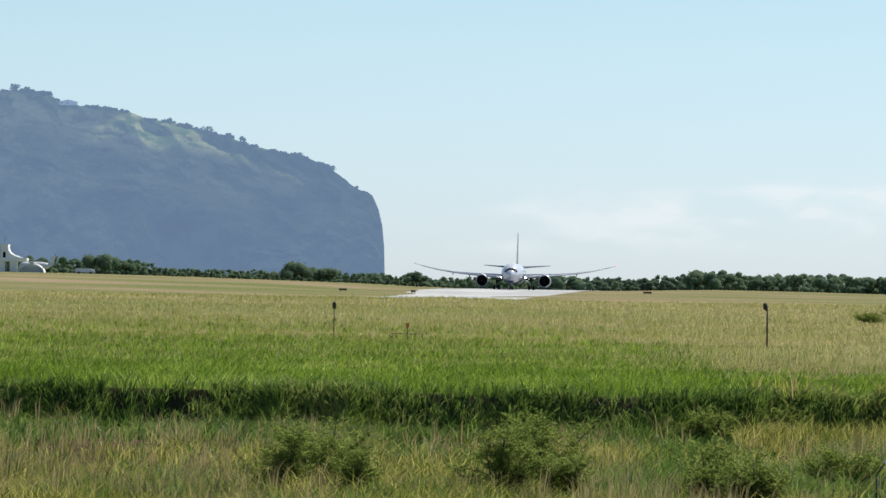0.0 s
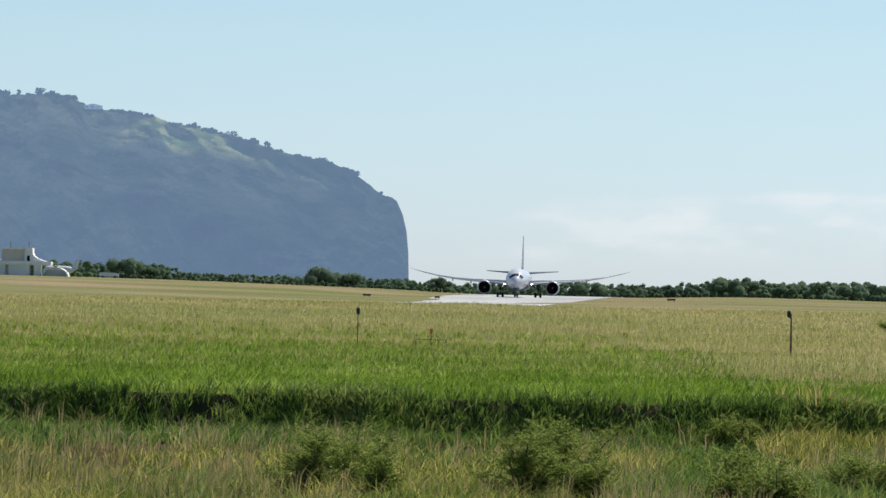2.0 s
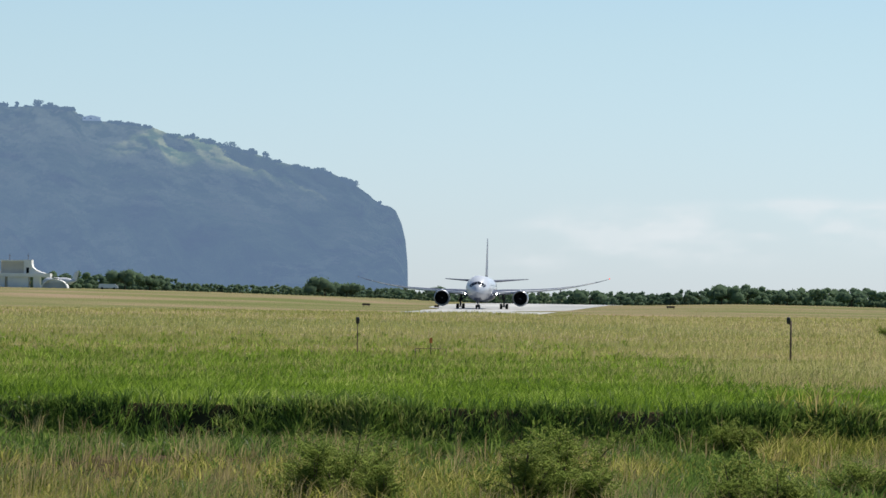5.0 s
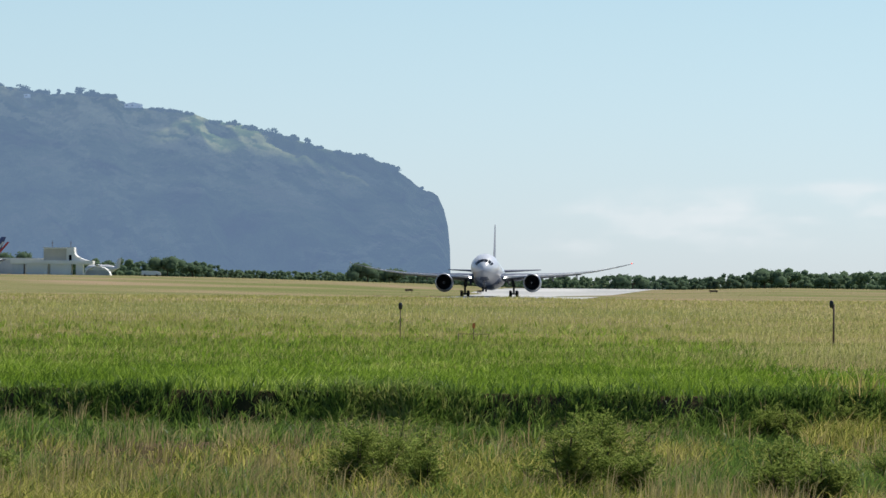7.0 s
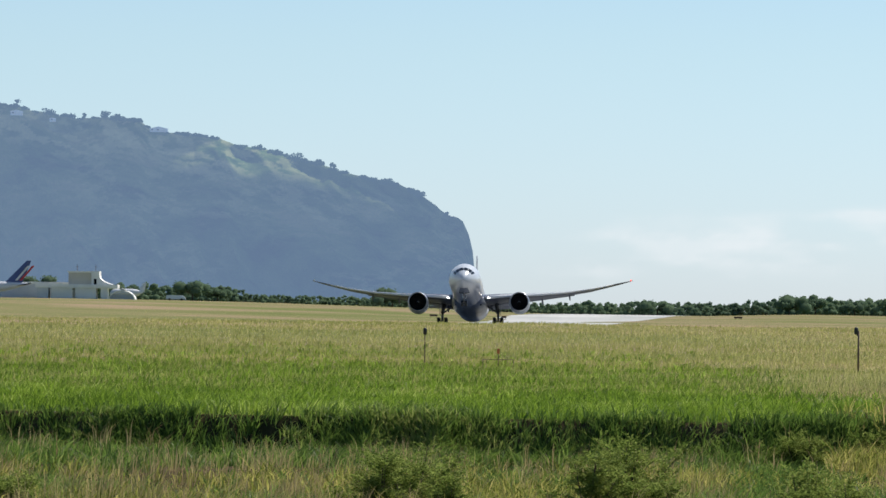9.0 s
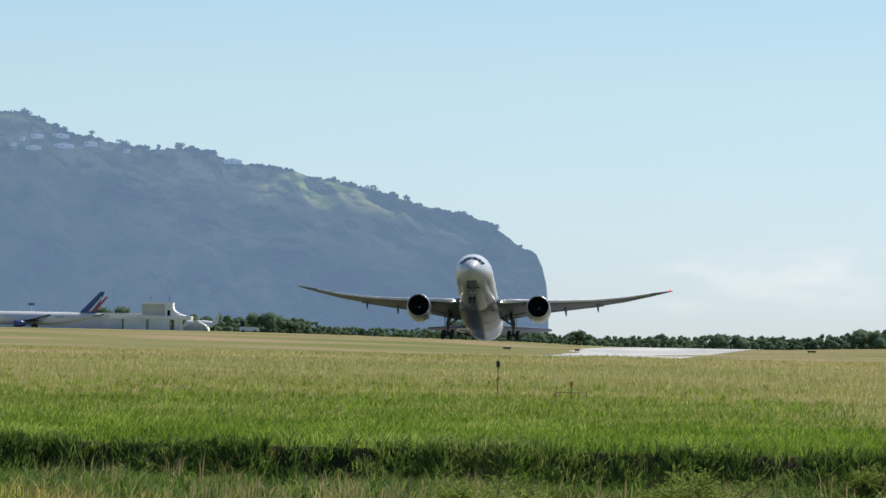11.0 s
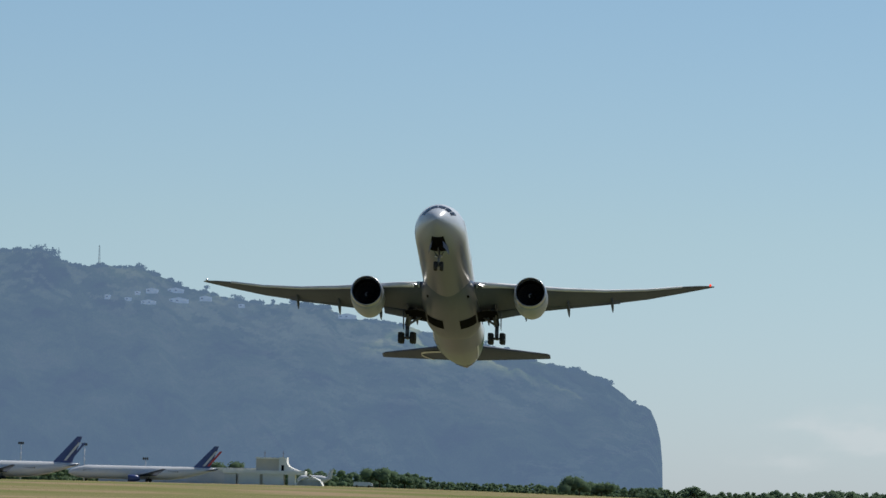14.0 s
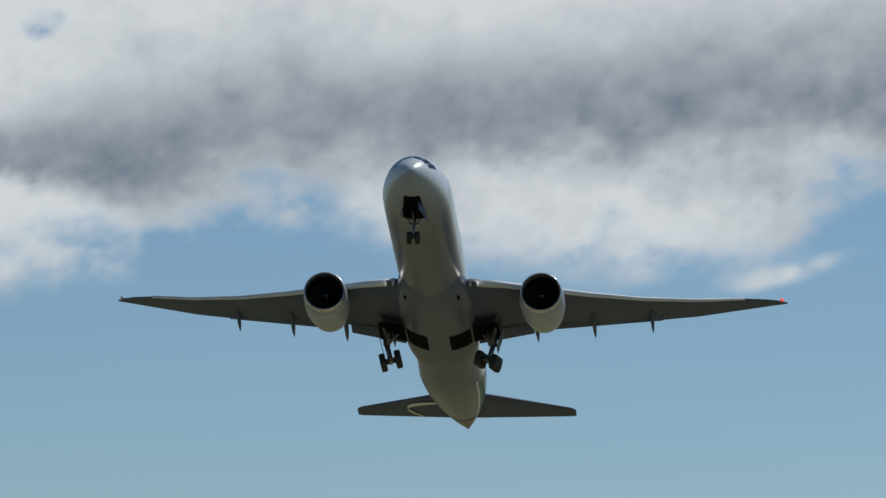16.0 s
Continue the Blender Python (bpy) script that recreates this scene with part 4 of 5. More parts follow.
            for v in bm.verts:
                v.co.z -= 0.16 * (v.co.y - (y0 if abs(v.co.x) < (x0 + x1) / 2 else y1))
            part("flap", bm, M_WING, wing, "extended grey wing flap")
        bm = bmesh.new()
        bmesh.ops.create_uvsphere(bm, u_segments=12, v_segments=8, radius=0.16, matrix=Matrix.Translation((side * 31.9, 10.0, 8.05)))
        part("navigation_light", bm, M_REDLAMP if side > 0 else M_METAL, wing, "small wing tip light")
        bm = bmesh.new()
        bmesh.ops.create_uvsphere(bm, u_segments=14, v_segments=8, radius=0.22, matrix=Matrix.Translation((side * 3.85, -11.1, 3.84)) @ Matrix.Diagonal((1.0, 0.6, 0.7, 1)))
        part("landing_light", bm, M_LAMP, wing, "lit white landing light in the wing root")
        # Added plate, no real fairing: blocks the lamp's glow from below.
        bm = bmesh.new()
        box(bm, side * 3.85 - 0.24, side * 3.85 + 0.24, -12.0, -10.6, 3.60, 3.66, 0.02)
        part("lamp_screen", bm, M_WING, wing, "added grey plate that hides the lamp from below", False)
        # engines
        ex, ez = side * 9.85, 2.81
        bm = bmesh.new()
        turned(bm, [(-8.1, 1.60), (-9.2, 1.60), (-9.75, 1.655), (-9.72, 1.93), (-9.0, 2.02), (-7.8, 2.07), (-6.4, 2.04), (-5.2, 1.88), (-3.9, 1.62), (-3.85, 1.55), (-4.8, 1.5)], ex, ez)
        nac = part("engine", bm, M_NACELLE, plane, "large white turbofan engine under the wing")
        made["engine"].append((nac, side))
        bm = bmesh.new()
        turned(bm, [(-9.75, 1.65), (-10.05, 1.70), (-10.22, 1.77), (-10.26, 1.82), (-10.2, 1.87), (-10.02, 1.92), (-9.72, 1.945)], ex, ez)
        part("inlet_lip", bm, M_METAL, nac, "polished metal inlet lip")
        bm = bmesh.new()
        turned(bm, [(-8.0, 1.61), (-7.98, 0.01)], ex, ez)
        turned(bm, [(-8.12, 1.598), (-9.3, 1.598), (-9.72, 1.645)], ex, ez)
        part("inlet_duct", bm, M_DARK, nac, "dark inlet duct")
        hub = Vector((ex, -8.35, ez))
        bm = bmesh.new()
        turned(bm, [(-0.05, 0.30), (-0.05, 0.46), (0.28, 0.46), (0.28, 0.30)], 0, 0, 22)
        fan = part("fan", bm, M_FAN, nac, "dark fan with curved blades")
        fan.matrix_basis = Matrix.Translation(hub)
        for k in range(22):
            blade = new("fan_blade", FAN_BLADE)
            blade.parent = nac
            blade.matrix_basis = Matrix.Translation(hub) @ pose(0, 0, 0, 0, k * 360 / 22, 0)
            made["fan"].append((blade, hub, k * 360 / 22))
        bm = bmesh.new()
        turned(bm, [(-0.62, 0.02), (-0.5, 0.14), (-0.25, 0.32), (0.05, 0.44), (0.2, 0.45)], 0, 0, 20)
        spin = part("spinner", bm, M_FAN, nac, "dark spinner with a white spiral mark")
        bm2 = bmesh.new()
        rows = []
        for u in np.linspace(0, 1, 14):
            q, r = 0.6 + 3.6 * u, 0.05 + 0.17 * u
            y = -0.66 + 0.24 * u
            c = Vector((math.cos(q), 0, math.sin(q)))
            rows.append([tuple(c * r + Vector((0, y, 0))), tuple(c * (r + 0.07) + Vector((0, y + 0.06, 0)))])
        loft(bm2, rows, closed=False)
        swirl = part("spiral_mark", bm2, M_WHITE, nac, "white spiral mark on the spinner")
        spin.matrix_basis = swirl.matrix_basis = Matrix.Translation(hub)
        made["fan"] += [(fan, hub, 0), (spin, hub, 0), (swirl, hub, 0)]
        bm = bmesh.new()
        turned(bm, [(-4.9, 1.15), (-3.9, 1.12), (-2.4, 0.80), (-2.38, 0.72), (-3.0, 0.7)], ex, ez, 28)
        turned(bm, [(-3.0, 0.62), (-2.2, 0.45), (-1.3, 0.05)], ex, ez, 20)
        part("exhaust_nozzle", bm, M_METAL, nac, "bare metal exhaust nozzle")
        bm = bmesh.new()
        loft(bm, [[(ex - w, y, zl), (ex + w, y, zl), (ex + w * 0.7, y, zh), (ex - w * 0.7, y, zh)] for y, w, zl, zh in
                  ((-8.4, 0.06, 4.6, 4.86), (-7.0, 0.26, 4.5, 5.0), (-5.0, 0.30, 4.0, 5.05), (-3.0, 0.28, 3.5, 4.8), (0.0, 0.10, 3.9, 4.5))])
        part("pylon", bm, M_WHITE, nac, "white engine pylon")
        # tail plane
        bm = bmesh.new()
        loft(bm, foil([((side * 0.6, 25.6, 7.05), 7.6, 0.10), ((side * 1.6, 26.4, 7.1), 6.9, 0.10), ((side * 10.4, 32.3, 7.8), 2.4, 0.09), ((side * 10.78, 32.9, 7.83), 1.7, 0.06)], (0, 0, 1)))
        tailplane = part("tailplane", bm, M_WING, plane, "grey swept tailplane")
        if side < 0:
            bm = bmesh.new()
            rows = []
            for u in np.linspace(0, 1, 25):
                bx, by = (1 - u) ** 2 * 1.9 + 2 * u * (1 - u) * 8.2 + u * u * 3.9, (1 - u) ** 2 * 28.4 + 2 * u * (1 - u) * 30.4 + u * u * 33.0
                wide = 0.42 * math.sin(math.pi * (0.12 + 0.86 * u)) ** 0.7
                zz = 7.1 + (bx - 1.6) * 0.08 - 0.052 * (6.9 - (bx - 1.6) * 0.511)
                rows.append([(side * bx, by - wide, zz), (side * bx, by + wide, zz)])
            loft(bm, rows, closed=False)
            part("livery_mark", bm, M_WHITE, tailplane, "white curved painted mark")
        # main gear
        gx = side * 5.5
        bm = bmesh.new()
        tube(bm, (gx * 0.93, -0.15, 4.5), (gx, 0, 2.3), 0.40, 0.34, 14)
        tube(bm, (gx, 0, 2.4), (gx, 0, 0.72), 0.24, 0.24, 12)
        tube(bm, (gx, -0.1, 2.3), (side * 3.2, 0.1, 3.9), 0.15, 0.15, 8)
        tube(bm, (gx, 0, 2.6), (gx * 0.98, -2.6, 4.3), 0.16, 0.13, 8)
        tube(bm, (gx, 0.25, 2.1), (gx, 0.75, 1.4), 0.09, 0.09, 6)
        tube(bm, (gx, 0.75, 1.4), (gx, 0.3, 0.9), 0.09, 0.09, 6)
        gear = part("main_gear", bm, M_STRUT, plane, "dark steel main landing gear leg")
        bm = bmesh.new()
        tube(bm, (0, -1.75, 0.02), (0, 1.75, 0.0), 0.19, 0.19, 10)
        for y in (-1.46, 0, 1.46):
            tube(bm, (-0.66, y, 0), (0.66, y, 0), 0.12, 0.12, 8)
        bogie = part("bogie_beam", bm, M_STRUT, gear, "dark steel bogie beam")
        made["bogie"].append((bogie, Vector((gx, 0, AXLE))))
        bm = bmesh.new()
        box(bm, gx + side * 0.46, gx + side * 0.52, -0.9, 0.9, 2.0, 4.2, 0.02)
        part("leg_door", bm, M_WING, gear, "grey leg door", False)
        for y in (-1.46, 0, 1.46):
            for s in (-0.72, 0.72):
                w = new("wheel", WHEEL)
                w.parent = gear
                made["wheel"].append((w, Vector((gx, 0, AXLE)), Vector((s, y, 0)), 88))
        made["gear"].append((gear, side))
    bm = bmesh.new()
    loft(bm, foil([((0, 21.0, 7.6), 12.6, 0.048), ((0, 24.3, 9.0), 9.9, 0.048), ((0, 32.4, 17.9), 4.2, 0.05), ((0, 33.4, 18.4), 3.1, 0.045)], (1, 0, 0)))
    part("fin", bm, M_FIN, plane, "tall grey-blue painted tail fin")
    # nose gear, its bay and doors
    # No bay is cut either: this dark patch stands for the shade within.
    bm = bmesh.new()
    patch(bm, fus_at, -34.6, -30.7, 159, 201, 0.02, 8, 6)
    part("nose_well_shade", bm, M_DARK, body, "near-black panel painting the shade inside the nose wheel well")
    bm = bmesh.new()
    tube(bm, (0, -31.0, 2.6), (0, -31.2, 0.5), 0.17, 0.13, 12)
    tube(bm, (-0.42, -31.2, 0.53), (0.42, -31.2, 0.53), 0.09, 0.09, 8)
    tube(bm, (0.0, -31.1, 1.3), (0.0, -32.7, 2.4), 0.08, 0.08, 8)
    tube(bm, (0.0, -31.05, 1.5), (0.55, -30.9, 2.4), 0.05, 0.05, 6)
    tube(bm, (0.0, -31.05, 1.5), (-0.55, -30.9, 2.4), 0.05, 0.05, 6)
    ngear = part("nose_gear", bm, M_STRUT, plane, "dark steel nose landing gear leg")
    for s in (-0.36, 0.36):
        w = new("wheel", NOSE_WHEEL)
        w.parent = ngear
        made["wheel"].append((w, Vector((s, -31.2, 0.53)), Vector((0, 0, 0)), 65))
    for s in (-1, 1):
        bm = bmesh.new()
        tube(bm, (s * 0.3, -31.35, 1.75), (s * 0.3, -31.2, 1.75), 0.16, 0.16, 12)
        part("taxi_light", bm, M_METAL, ngear, "small taxi light")
        hinge = Vector(fus_at(-32.5, 180 - s * 21.5, 0.05))
        bm = bmesh.new()
        patch(bm, fus_at, -34.65, -31.4, 180 - s * 21.5, 180, 0.05, 8, 4)
        for v in bm.verts:
            v.co -= hinge
        door = part("nose_gear_door", bm, M_WING, plane, "grey nose wheel well door")
        door.matrix_basis = Matrix.Translation(hinge)
        bm = bmesh.new()
        patch(bm, fus_at, -34.6, -31.45, 180 - s * 21.3, 180, 0.035, 8, 4)
        for v in bm.verts:
            v.co -= hinge
        part("door_lining", bm, M_DARK, door, "dark inner lining")
        made["nose_door"].append((door, hinge, s))
    made["nose_gear"] = ngear
    return made


FAN_BLADE = blade_mesh()
AXLE = 0.72
WHEEL, NOSE_WHEEL = wheel_mesh(0.72, 0.58), wheel_mesh(0.56, 0.42)
JET = build_airliner()


# ---- the apron: parked aircraft and buildings ----
def at_view(az, dist):
    return dist * math.sin(radians(az)), dist * math.cos(radians(az))


def parked_airliner(az, dist, length, radius, rise, fin_mat, stripe_mat, label):
    """An airliner side on, its nose to -x. Built about its tail end."""
    x, y = at_view(az, dist)
    ob = empty("parked_airliner", pose(x, y, float(ground_z(x, y)) + rise, 0, 0, 6), label, "airplane", "parked airliners")
    zc = radius + 1.0
    bm = bmesh.new()
    rings = []
    for u in np.concatenate([np.linspace(0, 0.12, 8) ** 1.0, np.linspace(0.16, 0.66, 6), np.linspace(0.7, 1, 9)]):
        k = min(1.0, (max(u, 0.002) / 0.12) ** 0.5) if u < 0.12 else 1.0
        s = max(0.0, (u - 0.66) / 0.34)
        r = radius * k * (1 - s ** 1.7) + 0.12
        rings.append([(-length + length * u, r * math.cos(q), zc + radius * 0.8 * s ** 1.5 - 0.3 * (1 - k) + r * math.sin(q)) for q in np.linspace(0, 2 * math.pi, 20, endpoint=False)])
    loft(bm, rings)
    body = part("fuselage", bm, M_WHITE, ob, "white fuselage")
    bm = bmesh.new()
    for k in range(int(length * 0.9)):
        box(bm, -length * 0.9 + k * 0.72, -length * 0.9 + k * 0.72 + 0.3, -radius - 0.02, -radius + 0.2, zc + 0.3, zc + 0.65)
    tagged(part("cabin_windows", bm, M_GLASS, body, "row of dark cabin windows", False), kind="stuff")
    bm = bmesh.new()
    h = radius * 3.6
    rings = []
    for u in np.linspace(0, 1, 7):
        x0, x1, z = -length * 0.17 + (length * 0.15) * u, -length * 0.05 + length * 0.06 * u, zc + radius * 0.8 + h * u
        t = 0.22 * (1 - 0.5 * u)
        rings.append([(x0, 0, z), ((x0 + x1) / 2, -t, z), (x1, 0, z), ((x0 + x1) / 2, t, z)])
    loft(bm, rings)
    fin = part("fin", bm, fin_mat, ob, "painted tail fin", False)
    for k in range(2):
        bm = bmesh.new()
        loft(bm, [[(-length * (0.105 - 0.03 * k) + length * 0.128 * u - 0.42, -0.27 + 0.1 * u, zc + radius * 0.8 + h * u), (-length * (0.105 - 0.03 * k) + length * 0.128 * u + 0.42, -0.27 + 0.1 * u, zc + radius * 0.8 + h * u)]
                  for u in np.linspace(0.12, 0.78, 6)], closed=False)
        part("fin_stripe", bm, stripe_mat if k else M_WHITE, fin, "slanting painted stripe", False)
    for side in (-1, 1):
        bm = bmesh.new()
        loft(bm, [[(-length * 0.58 + c, side * yy, zz - t), (-length * 0.58 + c + ch, side * yy, zz), (-length * 0.58 + c + ch * 0.4, side * yy, zz + t)] for c, ch, yy, zz, t in
                  ((0, 8.0, radius * 0.7, zc - radius * 0.5, 0.4), (9.5, 1.6, length * 0.42, zc + 1.2, 0.12))])
        part("wing", bm, M_WING, ob, "grey swept wing")
        bm = bmesh.new()
        loft(bm, [[(-length * 0.09 + c, side * yy, zz - t), (-length * 0.09 + c + ch, side * yy, zz), (-length * 0.09 + c + ch * 0.4, side * yy, zz + t)] for c, ch, yy, zz, t in
                  ((0, 3.8, 0.4, zc + radius * 0.5, 0.2), (3.6, 1.3, length * 0.14, zc + radius * 0.5 + 0.7, 0.08))])
        part("tailplane", bm, M_WING, ob, "grey tailplane")
        bm = bmesh.new()
        rings = [[(-length * 0.6 + yy, side * length * 0.15 + r * math.cos(q), zc - radius * 0.9 + r * math.sin(q)) for q in np.linspace(0, 2 * math.pi, 16, endpoint=False)]
                 for yy, r in ((0, 1.05), (0.3, 1.2), (2.2, 1.15), (3.8, 0.7))]
        loft(bm, rings)
        part("engine", bm, M_BLUE, ob, "dark blue engine nacelle")
        for gx in (-length * 0.46,):
            bm = bmesh.new()
            tube(bm, (gx, side * 3.2, 0.4 - rise), (gx, side * 3.0, zc - radius * 0.6), 0.16, 0.2, 8)
            for w in (-0.55, 0.55):
                tube(bm, (gx + w, side * 3.2 - 0.4, 0.55 - rise), (gx + w, side * 3.2 + 0.4, 0.55 - rise), 0.55, 0.55, 14)
            part("main_gear", bm, M_TYRE, ob, "dark landing gear")
    bm = bmesh.new()
    tube(bm, (-length * 0.88, 0, 0.4 - rise), (-length * 0.88, 0, zc - radius * 0.6), 0.14, 0.14, 8)
    tube(bm, (-length * 0.88, -0.4, 0.45 - rise), (-length * 0.88, 0.4, 0.45 - rise), 0.45, 0.45, 14)
    part("nose_gear", bm, M_TYRE, ob, "dark nose gear")


parked_airliner(-6.18, 1950, 55, 2.5, 0.0, M_BLUE, M_BLUE, "parked white airliner with a dark blue tail fin")
parked_airliner(-4.86, 1925, 48, 2.05, 0.0, M_BLUE, M_RED, "parked white airliner with blue, white and red tail fin")


def building(name, az0, az1, dist, depth, height, wall, roof, label, base=0.0, bays=0, door=False, overhang=0.5):
    x0, y0 = at_view(az0, dist)
    x1, _ = at_view(az1, dist)
    g = float(ground_z((x0 + x1) / 2, y0)) - 0.2 + base
    ob = empty(name, pose(x0, y0, g), label, "building")
    w = x1 - x0
    bm = bmesh.new()
    box(bm, 0, w, 0, depth, -0.6, height, 0.05)
    walls = part("wall", bm, wall, ob, "", False)
    bm = bmesh.new()
    box(bm, -overhang, w + overhang, -overhang, depth + overhang, height, height + 0.7, 0.08)
    part("roof", bm, roof, ob, "flat roof slab with a deep white edge", False)
    for k in range(bays):
        bm = bmesh.new()
        a, b = w * (k + 0.12) / bays, w * (k + 0.88) / bays
        box(bm, a, b, -0.06, 0.1, height * 0.12, height * 0.72, 0.02)
        part("bay_door", bm, M_GREYWALL, walls, "grey panel door", False)
    if door:
        bm = bmesh.new()
        box(bm, w * 0.72, w * 0.84, -0.08, 0.1, height * 0.05, height * 0.75, 0.02)
        part("slit_window", bm, M_DARK, walls, "tall dark slit window", False)
    return ob


building("terminal", -6.0, -4.27, 2010, 18, 5.0, M_GREYWALL, M_WALL, "long low grey airport terminal with a white roof edge", bays=9)


def control_block(az, dist):
    """A square ochre block beside a white tower whose foot flares into a broad roof slab."""
    x, y = at_view(az, dist)
    ob = empty("control_block", pose(x, y, float(ground_z(x, y)) - 0.2), "ochre block and flared white tower on the terminal", "building")
    bm = bmesh.new()
    box(bm, 0, 8.1, 0, 9, -0.6, 8.9, 0.05)
    wall = part("wall", bm, M_OCHRE, ob, "ochre wall", False)
    bm = bmesh.new()
    box(bm, -0.2, 8.2, -0.25, 9.2, 8.9, 9.4, 0.06)
    part("roof", bm, M_WALL, ob, "white roof edge", False)
    bm = bmesh.new()
    loft(bm, [[(7.7, -0.6, z), (10.3 + 4.6 * max(0.0, 1 - (z - 5.0) / 3.0) ** 2.4, -0.6, z), (10.3 + 4.6 * max(0.0, 1 - (z - 5.0) / 3.0) ** 2.4, 8.5, z), (7.7, 8.5, z)]
              for z in (5.0, 5.3, 5.6, 6.0, 6.5, 7.1, 8.0, 9.45)])
    tower = part("tower", bm, M_WALL, ob, "white tower flaring at its foot", False)
    bm = bmesh.new()
    box(bm, 8.55, 9.45, -0.68, -0.4, 3.4, 6.9, 0.03)
    part("slit_window", bm, M_DARK, tower, "tall dark slit window", False)
    bm = bmesh.new()
    box(bm, -11.0, 16.6, -1.6, 9, 3.75, 5.02, 0.12)
    part("canopy", bm, M_WALL, ob, "broad white roof slab", False)
    for a, b, mat in ((-10.4, -6.6, M_GREYWALL), (-5.6, 1.4, M_WALL), (2.4, 9.4, M_WALL), (10.9, 13.2, M_WALL)):
        bm = bmesh.new()
        box(bm, a, b, -0.9, 6, -0.6, 3.75, 0.04)
        part("porch_wall", bm, mat, ob, "white porch wall", False)
    for z, a in ((9.4, 2.6), (9.4, 8.8)):
        bm = bmesh.new()
        tube(bm, (a, 4, z - 0.2), (a, 4, z + 2.3), 0.10, 0.05, 6)
        box(bm, a - 0.35, a + 0.35, 3.9, 4.1, z + 1.4, z + 1.55)
        part("aerial", bm, M_RUST, ob, "thin aerial on the roof", False)


control_block(-4.485, 1990)


def hangar(az, dist):
    """A small arched hangar, open to the front."""
    x, y = at_view(az, dist)
    ob = empty("hangar", pose(x, y, float(ground_z(x, y)) - 0.2), "small white hangar with an arched roof", "hangar")
    bm = bmesh.new()
    arc = [math.pi * k / 18 for k in range(19)]
    outer, inner = [(-4.3 * math.cos(q), 3.1 * math.sin(q)) for q in arc], [(-4.0 * math.cos(q), 2.75 * math.sin(q)) for q in arc]
    loft(bm, [[(px, yy, pz) for px, pz in outer + inner[::-1]] for yy in (0.0, 9.0)])
    part("arched_roof", bm, M_WALL, ob, "white arched shell", False)
    bm = bmesh.new()
    box(bm, -3.9, 3.9, 2.0, 2.2, -0.6, 1.9, 0.02)
    part("door_wall", bm, M_GREYWALL, ob, "pale grey sliding door", False)


hangar(-3.97, 1935)


def small_plane(az, dist):
    """A white propeller airliner seen end on behind the annex, with its tall fin."""
    x, y = at_view(az, dist)
    ob = empty("commuter_plane", pose(x, y, float(ground_z(x, y))), "small white parked commuter plane with a tall white fin", "airplane")
    bm = bmesh.new()
    rings = []
    for u in np.linspace(0, 1, 16):
        r = 1.5 * min(1, (u / 0.15 + 0.02) ** 0.5) * (1 - max(0, (u - 0.6) / 0.4) ** 1.8) + 0.1
        rings.append([(-11 + 11 * u, r * math.cos(q), 1.9 + 1.2 * max(0, u - 0.6) + r * math.sin(q)) for q in np.linspace(0, 2 * math.pi, 16, endpoint=False)])
    loft(bm, rings)
    part("fuselage", bm, M_WHITE, ob)
    bm = bmesh.new()
    loft(bm, [[(-1.6 + 1.5 * u, 0, 2.4 + 3.2 * u), (-0.5 + 1.2 * u, -0.15, 2.4 + 3.2 * u), (0.4 + 0.7 * u, 0, 2.4 + 3.2 * u), (-0.5 + 1.2 * u, 0.15, 2.4 + 3.2 * u)] for u in (0, 0.5, 1)])
    part("fin", bm, M_WHITE, ob, "", False)
    for s in (-1, 1):
        bm = bmesh.new()
        loft(bm, [[(-7.2, s * yy, 3.0 + z), (-5.4 - t, s * yy, 3.0 + z), (-6.2, s * yy, 3.25 + z)] for yy, z, t in ((1.0, 0, 0), (11, 0.4, 0.7))])
        part("wing", bm, M_WHITE, ob)
        bm = bmesh.new()
        tube(bm, (-5.5, s * 1.4, 0.4), (-5.5, s * 1.2, 1.4), 0.12, 0.12, 8)
        tube(bm, (-5.5, s * 1.4 - 0.15, 0.4), (-5.5, s * 1.4 + 0.15, 0.4), 0.4, 0.4, 12)
        part("main_gear", bm, M_TYRE, ob)


small_plane(-3.765, 1965)


def van(az, dist):
    x, y = at_view(az, dist)
    ob = empty("van", pose(x, y, float(ground_z(x, y))), "low white service van parked on the grass edge", "vehicle")
    bm = bmesh.new()
    loft(bm, [[(-3.2, s, 0.4), (3.2, s, 0.4), (3.2, s, 1.1), (2.0, s * 0.92, 1.7), (-3.0, s * 0.92, 1.75)] for s in (-0.9, 0.9)])
    part("body", bm, M_WHITE, ob, "", False)
    for q in (-2.0, 2.0):
        for s in (-0.85, 0.85):
            bm = bmesh.new()
            tube(bm, (q, s - 0.12, 0.36), (q, s + 0.12, 0.36), 0.36, 0.36, 14)
            part("wheel", bm, M_TYRE, ob)


van(-3.45, 1940)


def floodlight(az, dist, high):
    x, y = at_view(az, dist)
    ob = empty("floodlight_mast", pose(x, y, float(ground_z(x, y)) - 0.1), "tall grey floodlight mast behind the apron", "mast", "floodlight masts")
    bm = bmesh.new()
    tube(bm, (0, 0, 0), (0, 0, high), 0.22, 0.12, 8)
    part("pole", bm, M_GREYWALL, ob)
    for k in range(3):
        bm = bmesh.new()
        box(bm, -1.0 + k * 0.7, -0.45 + k * 0.7, -0.3, 0.3, high - 0.1, high + 0.75, 0.05)
        part("lamp_head", bm, M_BLACK, ob, "dark lamp head", False)


for a, h in ((-6.75, 12.5), (-6.14, 12.5), (-5.55, 8.0), (-4.95, 7.0)):
    floodlight(a, 2060, h)


